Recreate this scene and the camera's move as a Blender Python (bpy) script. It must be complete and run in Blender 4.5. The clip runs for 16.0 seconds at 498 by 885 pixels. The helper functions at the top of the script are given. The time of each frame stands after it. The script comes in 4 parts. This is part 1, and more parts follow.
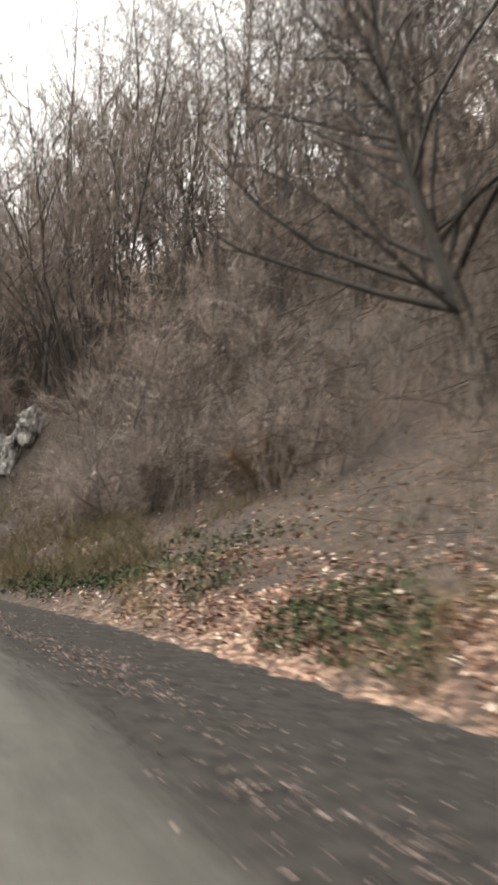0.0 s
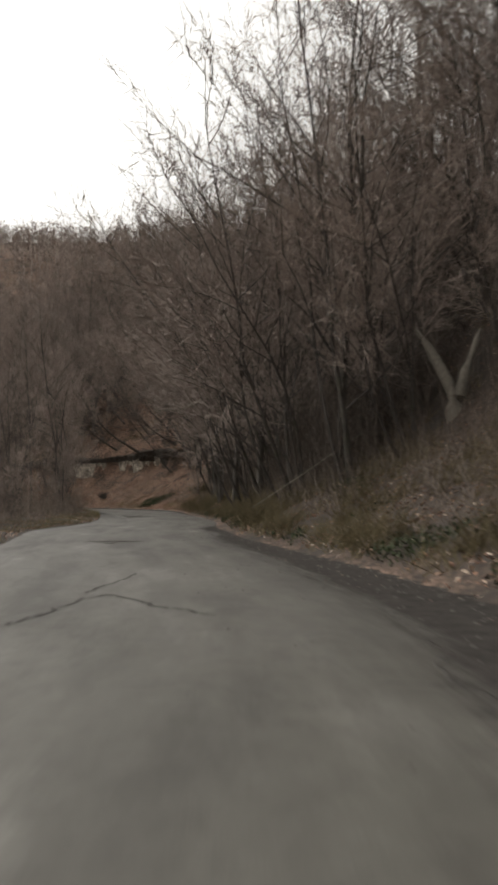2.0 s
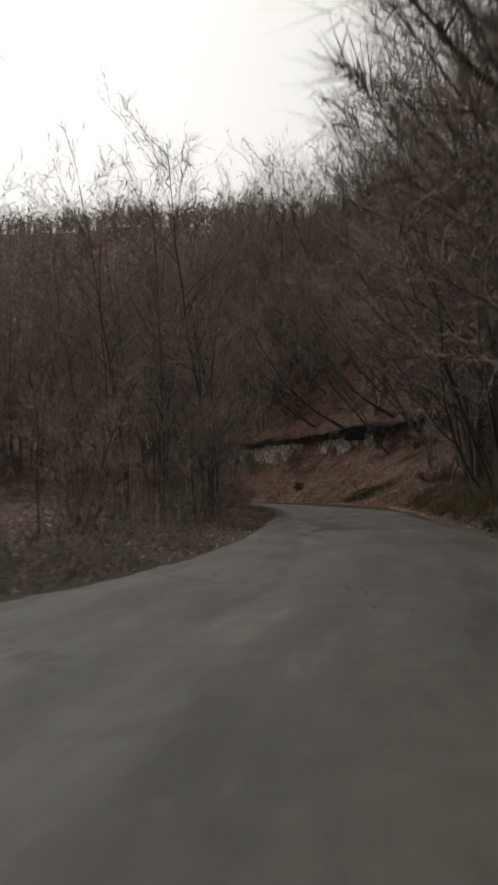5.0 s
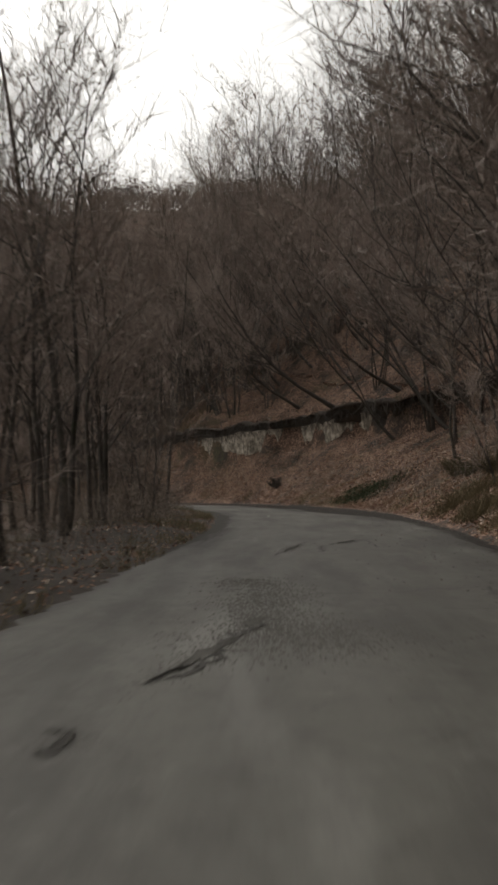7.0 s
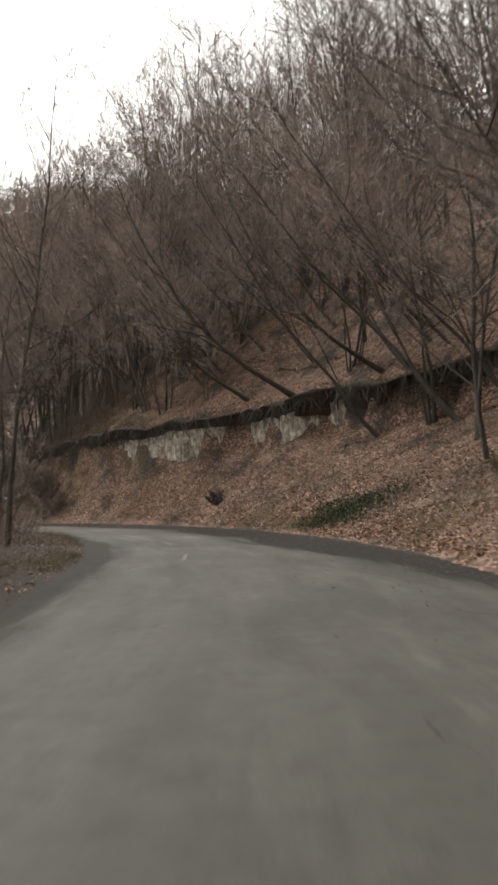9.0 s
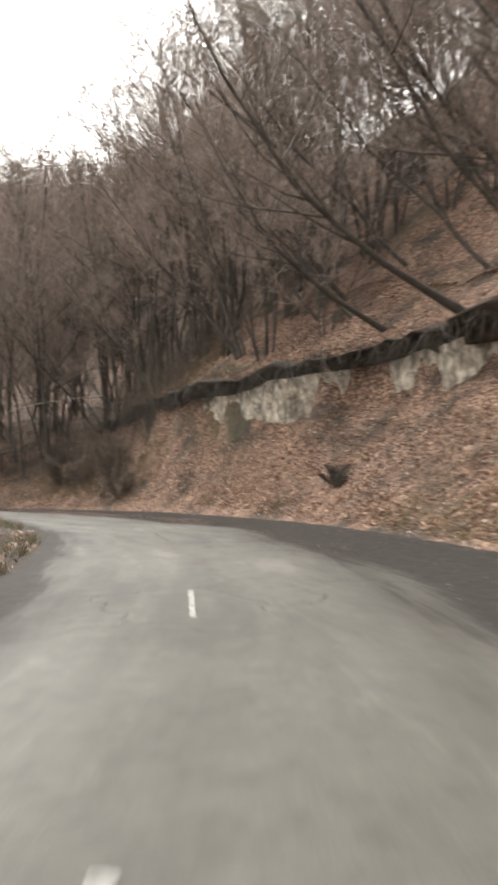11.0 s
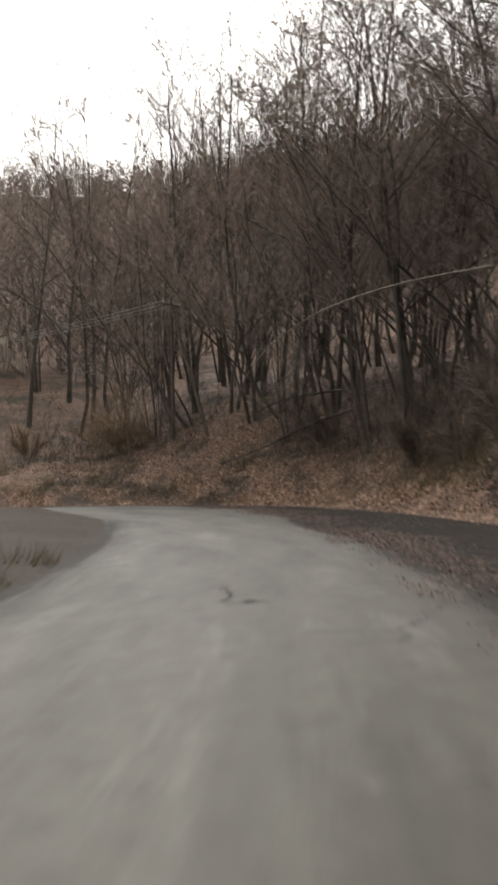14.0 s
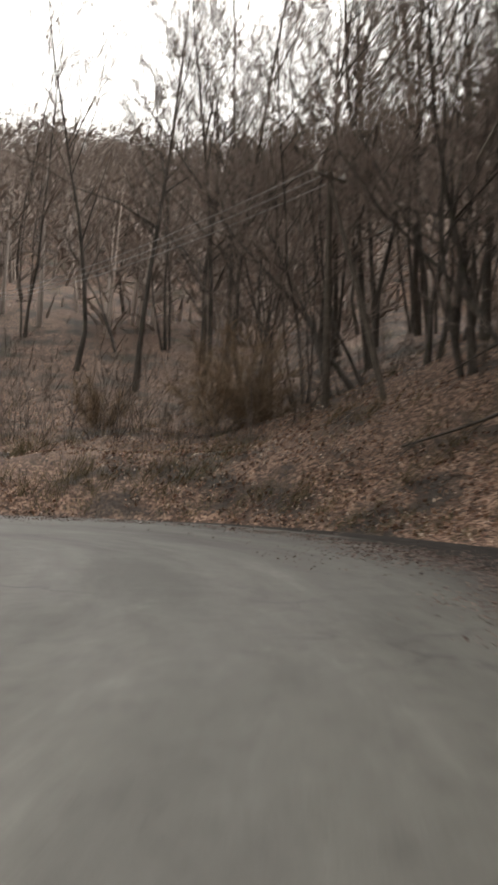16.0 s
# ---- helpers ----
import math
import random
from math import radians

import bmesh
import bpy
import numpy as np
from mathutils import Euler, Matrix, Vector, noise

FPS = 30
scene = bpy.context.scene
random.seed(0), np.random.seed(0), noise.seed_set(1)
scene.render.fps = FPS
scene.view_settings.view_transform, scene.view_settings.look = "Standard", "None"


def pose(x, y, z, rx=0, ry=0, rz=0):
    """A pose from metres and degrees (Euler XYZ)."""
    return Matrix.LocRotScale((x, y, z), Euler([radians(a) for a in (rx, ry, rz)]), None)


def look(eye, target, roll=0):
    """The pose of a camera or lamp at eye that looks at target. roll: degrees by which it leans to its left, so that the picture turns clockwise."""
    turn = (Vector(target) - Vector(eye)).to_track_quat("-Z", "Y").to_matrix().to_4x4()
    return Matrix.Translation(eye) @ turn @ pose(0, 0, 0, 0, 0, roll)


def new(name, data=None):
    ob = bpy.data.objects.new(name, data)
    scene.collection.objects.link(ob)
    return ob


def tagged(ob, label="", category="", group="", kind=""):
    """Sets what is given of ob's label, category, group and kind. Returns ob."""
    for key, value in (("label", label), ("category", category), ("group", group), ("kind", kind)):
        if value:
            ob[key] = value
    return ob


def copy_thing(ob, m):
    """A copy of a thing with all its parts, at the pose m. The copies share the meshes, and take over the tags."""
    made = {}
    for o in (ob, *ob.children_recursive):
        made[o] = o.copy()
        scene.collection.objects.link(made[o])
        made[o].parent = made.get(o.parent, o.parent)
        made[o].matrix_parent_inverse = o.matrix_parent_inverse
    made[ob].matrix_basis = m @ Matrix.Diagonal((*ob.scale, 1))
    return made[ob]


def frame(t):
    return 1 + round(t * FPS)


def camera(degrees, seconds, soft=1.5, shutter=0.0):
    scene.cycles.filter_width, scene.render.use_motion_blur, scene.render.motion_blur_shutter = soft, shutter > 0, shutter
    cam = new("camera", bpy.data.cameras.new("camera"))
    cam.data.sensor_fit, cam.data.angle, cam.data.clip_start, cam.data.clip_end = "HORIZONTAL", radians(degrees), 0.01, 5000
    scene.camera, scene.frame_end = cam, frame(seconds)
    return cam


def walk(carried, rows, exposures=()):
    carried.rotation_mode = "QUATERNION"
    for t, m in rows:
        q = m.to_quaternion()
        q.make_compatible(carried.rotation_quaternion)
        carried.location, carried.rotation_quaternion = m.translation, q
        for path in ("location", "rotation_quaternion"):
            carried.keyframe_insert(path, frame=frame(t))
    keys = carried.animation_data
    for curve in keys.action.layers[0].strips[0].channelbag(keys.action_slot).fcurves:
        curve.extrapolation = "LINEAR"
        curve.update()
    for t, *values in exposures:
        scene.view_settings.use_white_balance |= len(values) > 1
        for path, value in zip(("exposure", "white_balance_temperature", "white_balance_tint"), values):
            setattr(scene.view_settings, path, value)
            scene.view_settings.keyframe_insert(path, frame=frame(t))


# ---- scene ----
cam = camera(32.0, 16.0, soft=3.0, shutter=0.5)
# seconds, eye, yaw to the left of north, pitch up, lean to the left
ROWS = [
    (0, 23.31, 17.71, 1.28, 7.3, 7.0, 1.1),
    (0.2, 22.48, 19.24, 1.31, 8.0, 6.5, 1.7),
    (0.5, 21.21, 21.54, 1.29, 13.8, 4.4, 1.1),
    (1, 18.95, 25.38, 1.28, 28.3, 3.7, -1.4),
    (1.5, 16.39, 29.29, 1.23, 31.9, 4.0, -2.0),
    (2, 13.64, 33.37, 1.28, 34.8, 3.6, -0.6),
    (2.5, 10.85, 37.28, 1.35, 36.8, 5.6, 0.1),
    (3, 7.78, 40.88, 1.31, 40.3, 3.1, 0.7),
    (3.5, 4.52, 44.38, 1.40, 43.5, 4.2, 2.4),
    (4, 0.90, 47.76, 1.32, 45.9, 3.5, -0.3),
    (6.5, -17.43, 69.40, 1.29, 51.0, 2.9, 0.7),
    (6.7, -18.75, 70.59, 1.28, 49.3, 4.0, -0.1),
    (7, -20.72, 72.36, 1.30, 48.2, 3.0, -1.1),
    (7.3, -22.59, 74.22, 1.31, 47.6, 2.7, 0.3),
    (7.5, -23.83, 75.47, 1.29, 47.0, 2.1, -0.4),
    (8, -26.97, 78.69, 1.30, 44.5, 3.5, -1.3),
    (10.4, -43.62, 95.03, 1.29, 47.9, 4.4, -1.4),
    (10.5, -44.36, 95.65, 1.26, 48.5, 4.0, -1.3),
    (10.7, -45.82, 96.93, 1.30, 49.8, 2.7, -1.0),
    (11, -48.00, 98.89, 1.31, 53.0, 2.9, -1.0),
    (11.5, -51.93, 102.05, 1.25, 58.2, 3.9, -2.4),
    (12, -56.43, 105.08, 1.31, 60.9, 4.0, 0.5),
    (12.2, -58.32, 106.25, 1.23, 62.9, 3.0, 0.9),
    (12.5, -61.22, 107.96, 1.33, 65.5, 1.4, -0.3),
    (13, -66.07, 110.53, 1.30, 69.5, 2.4, -1.7),
    (13.5, -70.98, 112.68, 1.31, 72.9, 5.4, -0.9),
    (13.8, -73.99, 113.71, 1.27, 76.2, 2.0, -1.1),
    (14, -76.02, 114.37, 1.29, 80.4, 2.3, -1.1),
    (14.2, -78.09, 114.97, 1.32, 79.7, 3.5, -0.1),
    (14.5, -81.26, 115.77, 1.30, 80.6, 3.4, -0.9),
    (15, -86.75, 116.73, 1.32, 85.1, 2.9, 0.6),
    (15.5, -92.56, 117.33, 1.29, 88.9, 3.5, 0.1),
    (16, -98.62, 117.74, 1.29, 93.1, 1.9, 1.3),
]
EXPOSURES = [(0.0, 0.55), (1.0, 0.35), (1.5, -0.85), (2.0, -0.5), (2.45, -0.3), (2.9, -0.75), (4.2, -1.3), (6.5, -1.0), (7.0, -0.95), (7.5, -0.4), (8.2, -0.1), (10.3, 0.5), (11.2, 0.95), (12.0, 0.35), (13.5, 0.2), (14.0, 0.05), (14.8, 0.3), (15.5, 0.25), (16.0, -0.05)]
walk(cam, [(t, pose(x, y, z, 0, 0, yaw) @ pose(0, 0, 0, 90 + pitch) @ pose(0, 0, 0, 0, 0, roll)) for t, x, y, z, yaw, pitch, roll in ROWS], EXPOSURES)

# ---- world and light: a bright overcast winter sky ----
world = bpy.data.worlds.new("overcast_sky")
scene.world = world
world.use_nodes = True
wn, wl = world.node_tree.nodes, world.node_tree.links
sky = wn.new("ShaderNodeTexSky")
sky.sky_type, sky.sun_disc, sky.sun_elevation, sky.sun_rotation = "NISHITA", False, radians(54), radians(-88)
sky.dust_density, sky.air_density = 4.0, 1.0
grey = wn.new("ShaderNodeHueSaturation")
grey.inputs["Saturation"].default_value, grey.inputs["Value"].default_value = 0.0, 2.4
warm = wn.new("ShaderNodeMix")
warm.data_type, warm.blend_type, warm.inputs[0].default_value, warm.inputs[7].default_value = "RGBA", "MULTIPLY", 1.0, (1.0, 0.975, 0.93, 1.0)
wl.new(sky.outputs[0], grey.inputs["Color"])
wl.new(grey.outputs[0], warm.inputs[6])
wl.new(warm.outputs[2], wn["Background"].inputs["Color"])
wn["Background"].inputs["Strength"].default_value = 0.15
sun = new("sun", bpy.data.lights.new("sun", "SUN"))
sun.data.energy, sun.data.angle, sun.data.color = 1.2, radians(50), (1.0, 0.97, 0.93)
sun.matrix_basis = look((-59, 2, 81), (0, 0, 0))


# ---- materials ----
def material(name, rough=0.9):
    m = bpy.data.materials.new(name)
    m.use_nodes = True
    n, l = m.node_tree.nodes, m.node_tree.links
    b = n["Principled BSDF"]
    b.inputs["Roughness"].default_value = rough
    b.inputs["Specular IOR Level"].default_value = 0.25
    return m, n, l, b


def tex_noise(n, l, vec, scale, detail=4.0, rough=0.6, dist=0.0):
    t = n.new("ShaderNodeTexNoise")
    t.inputs["Scale"].default_value, t.inputs["Detail"].default_value = scale, detail
    t.inputs["Roughness"].default_value, t.inputs["Distortion"].default_value = rough, dist
    if vec:
        l.new(vec, t.inputs["Vector"])
    return t.outputs["Fac"]


def ramp(n, l, fac, stops):
    r = n.new("ShaderNodeValToRGB")
    while len(r.color_ramp.elements) < len(stops):
        r.color_ramp.elements.new(0.5)
    for e, (p, c) in zip(r.color_ramp.elements, stops):
        e.position, e.color = p, (*c, 1.0)
    l.new(fac, r.inputs[0])
    return r.outputs["Color"]


def mix(n, l, fac, a, b, mode="MIX"):
    m = n.new("ShaderNodeMix")
    m.data_type, m.blend_type = "RGBA", mode
    for socket, value in ((m.inputs[0], fac), (m.inputs[6], a), (m.inputs[7], b)):
        if isinstance(value, (int, float)):
            socket.default_value = value
        elif isinstance(value, tuple):
            socket.default_value = (*value, 1.0)
        else:
            l.new(value, socket)
    return m.outputs[2]


def maths(n, l, op, a, b=0.0, c=0.0):
    m = n.new("ShaderNodeMath")
    m.operation = op
    for socket, value in zip(m.inputs, (a, b, c)):
        if isinstance(value, (int, float)):
            socket.default_value = value
        else:
            l.new(value, socket)
    return m.outputs[0]


def smooth(n, l, value, low, high):
    m = n.new("ShaderNodeMapRange")
    m.interpolation_type = "SMOOTHSTEP"
    m.inputs["From Min"].default_value, m.inputs["From Max"].default_value = low, high
    l.new(value, m.inputs["Value"])
    return m.outputs["Result"]


def bump(n, l, b, height, strength=0.5, distance=0.05):
    k = n.new("ShaderNodeBump")
    k.inputs["Strength"].default_value, k.inputs["Distance"].default_value = strength, distance
    l.new(height, k.inputs["Height"])
    l.new(k.outputs[0], b.inputs["Normal"])


def place_of(n):
    return n.new("ShaderNodeNewGeometry").outputs["Position"]


def bark_material(name, dark, light, moss=0.0):
    m, n, l, b = material(name, 0.92)
    p = place_of(n)
    stretch = n.new("ShaderNodeMapping")
    stretch.inputs["Scale"].default_value = (1, 1, 0.25)
    l.new(p, stretch.inputs[0])
    grain = tex_noise(n, l, stretch.outputs[0], 22, 5, 0.7)
    col = ramp(n, l, grain, [(0.3, dark), (0.7, light)])
    big = tex_noise(n, l, p, 0.9, 3)
    col = mix(n, l, smooth(n, l, big, 0.45, 0.75), col, tuple(0.6 * v for v in dark))
    if moss:
        col = mix(n, l, maths(n, l, "MULTIPLY", smooth(n, l, tex_noise(n, l, p, 2.3, 4), 0.5, 0.7), moss), col, (0.07, 0.085, 0.03))
    rnd = n.new("ShaderNodeObjectInfo").outputs["Random"]
    col = mix(n, l, maths(n, l, "MULTIPLY", rnd, 0.25), col, (0.08, 0.072, 0.063))
    l.new(col, b.inputs["Base Color"])
    bump(n, l, b, grain, 0.7, 0.03)
    return m


BARK = bark_material("bark", (0.042, 0.037, 0.033), (0.125, 0.11, 0.097), 0.25)
BARK_DARK = bark_material("darker_bark", (0.02, 0.018, 0.016), (0.06, 0.052, 0.045), 0.1)
BARK_PALE = bark_material("pale_bark", (0.16, 0.145, 0.12), (0.34, 0.31, 0.26), 0.15)


def twig_material(name, a, b_):
    m, n, l, b = material(name, 0.9)
    isl = n.new("ShaderNodeNewGeometry").outputs["Random Per Island"]
    rnd = n.new("ShaderNodeObjectInfo").outputs["Random"]
    both = maths(n, l, "ADD", maths(n, l, "MULTIPLY", isl, 0.5), maths(n, l, "MULTIPLY", rnd, 0.5))
    l.new(ramp(n, l, both, [(0.15, a), (0.85, b_)]), b.inputs["Base Color"])
    return m


TWIG = twig_material("twigs", (0.155, 0.131, 0.115), (0.4, 0.33, 0.285))
SCRUB = twig_material("scrub_twigs", (0.075, 0.062, 0.052), (0.21, 0.17, 0.138))
TWIG_STRAW = twig_material("straw_twigs", (0.13, 0.095, 0.065), (0.33, 0.245, 0.165))
GRASS = twig_material("grass", (0.045, 0.05, 0.018), (0.22, 0.18, 0.1))
UNDER = twig_material("undergrowth", (0.05, 0.052, 0.024), (0.2, 0.155, 0.09))
IVY = twig_material("ivy", (0.014, 0.022, 0.009), (0.045, 0.058, 0.024))


def leaf_material():
    m, n, l, b = material("dead_leaves", 0.75)
    isl = n.new("ShaderNodeNewGeometry").outputs["Random Per Island"]
    col = ramp(n, l, isl, [(0.0, (0.05, 0.028, 0.019)), (0.35, (0.165, 0.085, 0.054)), (0.75, (0.34, 0.2, 0.13)), (1.0, (0.6, 0.51, 0.41))])
    l.new(col, b.inputs["Base Color"])
    return m


LEAF = leaf_material()
LEAF_WET = twig_material("trodden_leaves", (0.085, 0.057, 0.048), (0.36, 0.275, 0.24))


def ground_material():
    m, n, l, b = material("leaf_litter_ground", 0.95)
    p = place_of(n)
    vor = n.new("ShaderNodeTexVoronoi")
    vor.inputs["Scale"].default_value = 13.0
    l.new(p, vor.inputs["Vector"])
    cell = n.new("ShaderNodeSeparateColor")
    l.new(vor.outputs["Color"], cell.inputs[0])
    leaves = ramp(n, l, cell.outputs[0], [(0.0, (0.024, 0.017, 0.013)), (0.5, (0.11, 0.063, 0.044)), (1.0, (0.36, 0.24, 0.17))])
    soil = ramp(n, l, tex_noise(n, l, p, 5.0, 6, 0.7), [(0.3, (0.018, 0.015, 0.012)), (0.7, (0.05, 0.039, 0.031))])
    litter = smooth(n, l, tex_noise(n, l, p, 0.35, 5, 0.65), 0.36, 0.56)
    col = mix(n, l, litter, soil, leaves)
    green = maths(n, l, "MULTIPLY", smooth(n, l, tex_noise(n, l, p, 0.17, 5, 0.6, 0.5), 0.56, 0.7), 0.65)
    moss = ramp(n, l, tex_noise(n, l, p, 7.0, 4), [(0.35, (0.035, 0.036, 0.016)), (0.65, (0.1, 0.085, 0.045))])
    col = mix(n, l, green, col, moss)
    bare = n.new("ShaderNodeAttribute")
    bare.attribute_name = "bare_soil"
    col = mix(n, l, maths(n, l, "MULTIPLY", bare.outputs["Fac"], 0.97), col, soil)
    l.new(col, b.inputs["Base Color"])
    bump(n, l, b, maths(n, l, "ADD", cell.outputs[1], tex_noise(n, l, p, 3.0, 5)), 0.9, 0.08)
    return m


GROUND = ground_material()


def road_material():
    m, n, l, b = material("worn_asphalt", 0.8)
    uv = n.new("ShaderNodeUVMap").outputs[0]
    along = n.new("ShaderNodeMapping")
    along.inputs["Scale"].default_value = (0.1, 1, 1)
    l.new(uv, along.inputs[0])
    grit = tex_noise(n, l, uv, 60, 3, 0.8)
    base = ramp(n, l, grit, [(0.25, (0.056, 0.053, 0.046)), (0.75, (0.1, 0.095, 0.081))])
    streak = tex_noise(n, l, along.outputs[0], 1.1, 6, 0.65, 0.1)
    col = mix(n, l, maths(n, l, "MULTIPLY", smooth(n, l, streak, 0.44, 0.66), 0.6), base, (0.062, 0.058, 0.05))
    worn = n.new("ShaderNodeMapping")
    worn.inputs["Scale"].default_value = (0.22, 1, 1)
    l.new(uv, worn.inputs[0])
    patch = tex_noise(n, l, worn.outputs[0], 0.75, 9, 0.62, 0.15)
    col = mix(n, l, maths(n, l, "MULTIPLY", smooth(n, l, patch, 0.48, 0.64), 0.65), col, (0.042, 0.039, 0.034))
    mottle = tex_noise(n, l, uv, 3.1, 8, 0.75)
    col = mix(n, l, maths(n, l, "MULTIPLY", smooth(n, l, mottle, 0.48, 0.66), 0.6), col, (0.042, 0.038, 0.033))
    col = mix(n, l, maths(n, l, "MULTIPLY", smooth(n, l, mottle, 0.46, 0.3), 0.3), col, (0.16, 0.154, 0.138))
    col = mix(n, l, maths(n, l, "MULTIPLY", smooth(n, l, patch, 0.44, 0.3), 0.5), col, (0.16, 0.154, 0.138))
    # wheel tracks: two long darker bands that wander a little
    sep = n.new("ShaderNodeSeparateXYZ")
    l.new(uv, sep.inputs[0])
    wobble = maths(n, l, "MULTIPLY", tex_noise(n, l, along.outputs[0], 0.5, 3), 1.6)
    track = maths(n, l, "SINE", maths(n, l, "MULTIPLY", maths(n, l, "ADD", sep.outputs[1], wobble), 3.9))
    col = mix(n, l, maths(n, l, "MULTIPLY", smooth(n, l, track, 0.1, 1.0), 0.28), col, (0.045, 0.042, 0.036))
    # cracks
    wob = n.new("ShaderNodeVectorMath")
    wob.operation = "MULTIPLY_ADD"
    nz = n.new("ShaderNodeTexNoise")
    nz.inputs["Scale"].default_value, nz.inputs["Detail"].default_value = 1.3, 5
    l.new(uv, nz.inputs["Vector"])
    l.new(nz.outputs["Color"], wob.inputs[0])
    wob.inputs[1].default_value = (1.2, 1.2, 0)
    l.new(uv, wob.inputs[2])
    vor = n.new("ShaderNodeTexVoronoi")
    vor.feature = "DISTANCE_TO_EDGE"
    vor.inputs["Scale"].default_value = 0.42
    l.new(wob.outputs[0], vor.inputs["Vector"])
    near = maths(n, l, "SUBTRACT", 1.0, smooth(n, l, vor.outputs["Distance"], 0.003, 0.016))
    where = smooth(n, l, tex_noise(n, l, uv, 0.21, 3), 0.52, 0.62)
    crack = maths(n, l, "MULTIPLY", near, where)
    col = mix(n, l, maths(n, l, "MULTIPLY", crack, 0.8), col, (0.03, 0.028, 0.025))
    # damp, muddy strip along the outer side
    ragged = maths(n, l, "MULTIPLY", maths(n, l, "SUBTRACT", tex_noise(n, l, along.outputs[0], 0.9, 7, 0.68), 0.5), 2.2)
    beyond = n.new("ShaderNodeAttribute")
    beyond.attribute_name = "past_dry_lane"
    damp = smooth(n, l, maths(n, l, "ADD", beyond.outputs["Fac"], ragged), -0.35, 0.6)
    verge = n.new("ShaderNodeAttribute")
    verge.attribute_name = "past_inner_lane"
    inner = smooth(n, l, maths(n, l, "ADD", verge.outputs["Fac"], ragged), -0.3, 0.7)
    mud = ramp(n, l, tex_noise(n, l, uv, 4, 6, 0.7), [(0.3, (0.02, 0.018, 0.017)), (0.75, (0.052, 0.047, 0.042))])
    wet = maths(n, l, "MAXIMUM", damp, maths(n, l, "MULTIPLY", inner, 0.8))
    col = mix(n, l, wet, col, mud)
    l.new(col, b.inputs["Base Color"])
    gloss = n.new("ShaderNodeMapRange")
    gloss.inputs["From Min"].default_value, gloss.inputs["From Max"].default_value = 0.35, 0.65
    gloss.inputs["To Min"].default_value, gloss.inputs["To Max"].default_value = 0.5, 0.64
    l.new(patch, gloss.inputs["Value"])
    l.new(maths(n, l, "MAXIMUM", gloss.outputs["Result"], maths(n, l, "MULTIPLY", wet, 0.95)), b.inputs["Roughness"])
    l.new(maths(n, l, "MULTIPLY_ADD", wet, -0.13, 0.15), b.inputs["Specular IOR Level"])
    h = maths(n, l, "SUBTRACT", maths(n, l, "ADD", maths(n, l, "MULTIPLY", grit, 0.25), maths(n, l, "MULTIPLY", streak, 0.6)), maths(n, l, "MULTIPLY", crack, 1.5))
    bump(n, l, b, h, 0.5, 0.012)
    return m


ROAD = road_material()


def rock_material(name, dark, light):
    m, n, l, b = material(name, 0.9)
    p = place_of(n)
    a = tex_noise(n, l, p, 1.7, 7, 0.65, 0.6)
    col = ramp(n, l, a, [(0.38, dark), (0.64, light)])
    stretch = n.new("ShaderNodeMapping")
    stretch.inputs["Scale"].default_value = (2.2, 2.2, 0.35)
    l.new(p, stretch.inputs[0])
    run = tex_noise(n, l, stretch.outputs[0], 2.0, 5, 0.7)
    col = mix(n, l, maths(n, l, "MULTIPLY", smooth(n, l, run, 0.46, 0.62), 0.75), col, (0.06, 0.052, 0.042))
    l.new(col, b.inputs["Base Color"])
    bump(n, l, b, tex_noise(n, l, p, 9, 6, 0.7), 0.8, 0.05)
    return m


ROCK = rock_material("pale_limestone", (0.15, 0.132, 0.108), (0.64, 0.57, 0.47))
ROCK_GREY = rock_material("grey_rock", (0.12, 0.115, 0.105), (0.5, 0.48, 0.45))
ROCK_TAN = rock_material("tan_rock", (0.14, 0.105, 0.06), (0.34, 0.26, 0.15))
SOIL = rock_material("dark_soil", (0.02, 0.016, 0.013), (0.07, 0.052, 0.04))


def plain(name, colour, rough=0.7, metal=0.0, vary=0.3, scale=12.0):
    m, n, l, b = material(name, rough)
    p = place_of(n)
    col = ramp(n, l, tex_noise(n, l, p, scale, 5, 0.7), [(0.3, tuple(v * (1 - vary) for v in colour)), (0.7, tuple(min(1, v * (1 + vary)) for v in colour))])
    l.new(col, b.inputs["Base Color"])
    b.inputs["Metallic"].default_value = metal
    return m


PAINT = plain("worn_white_paint", (0.21, 0.205, 0.19), 0.85, 0, 0.6, 9)
CRACK = plain("crack_dirt", (0.038, 0.035, 0.031), 0.95)
HOLE = plain("broken_asphalt", (0.06, 0.056, 0.049), 0.95, 0, 0.5, 16)
CABLE = plain("cable_aluminium", (0.48, 0.48, 0.47), 0.5, 0.0, 0.1)
POLE = plain("weathered_pole_wood", (0.1, 0.085, 0.07), 0.9, 0, 0.4, 6)
CERAMIC = plain("insulator_ceramic", (0.5, 0.48, 0.44), 0.3, 0, 0.1)
# pale base colour stands in for the bright sky mirrored in the water
WATER, _n, _l, _b = material("sky_pale_puddle_water", 0.2)
_b.inputs["Base Color"].default_value, _b.inputs["Specular IOR Level"].default_value = (0.22, 0.21, 0.19, 1), 0.9

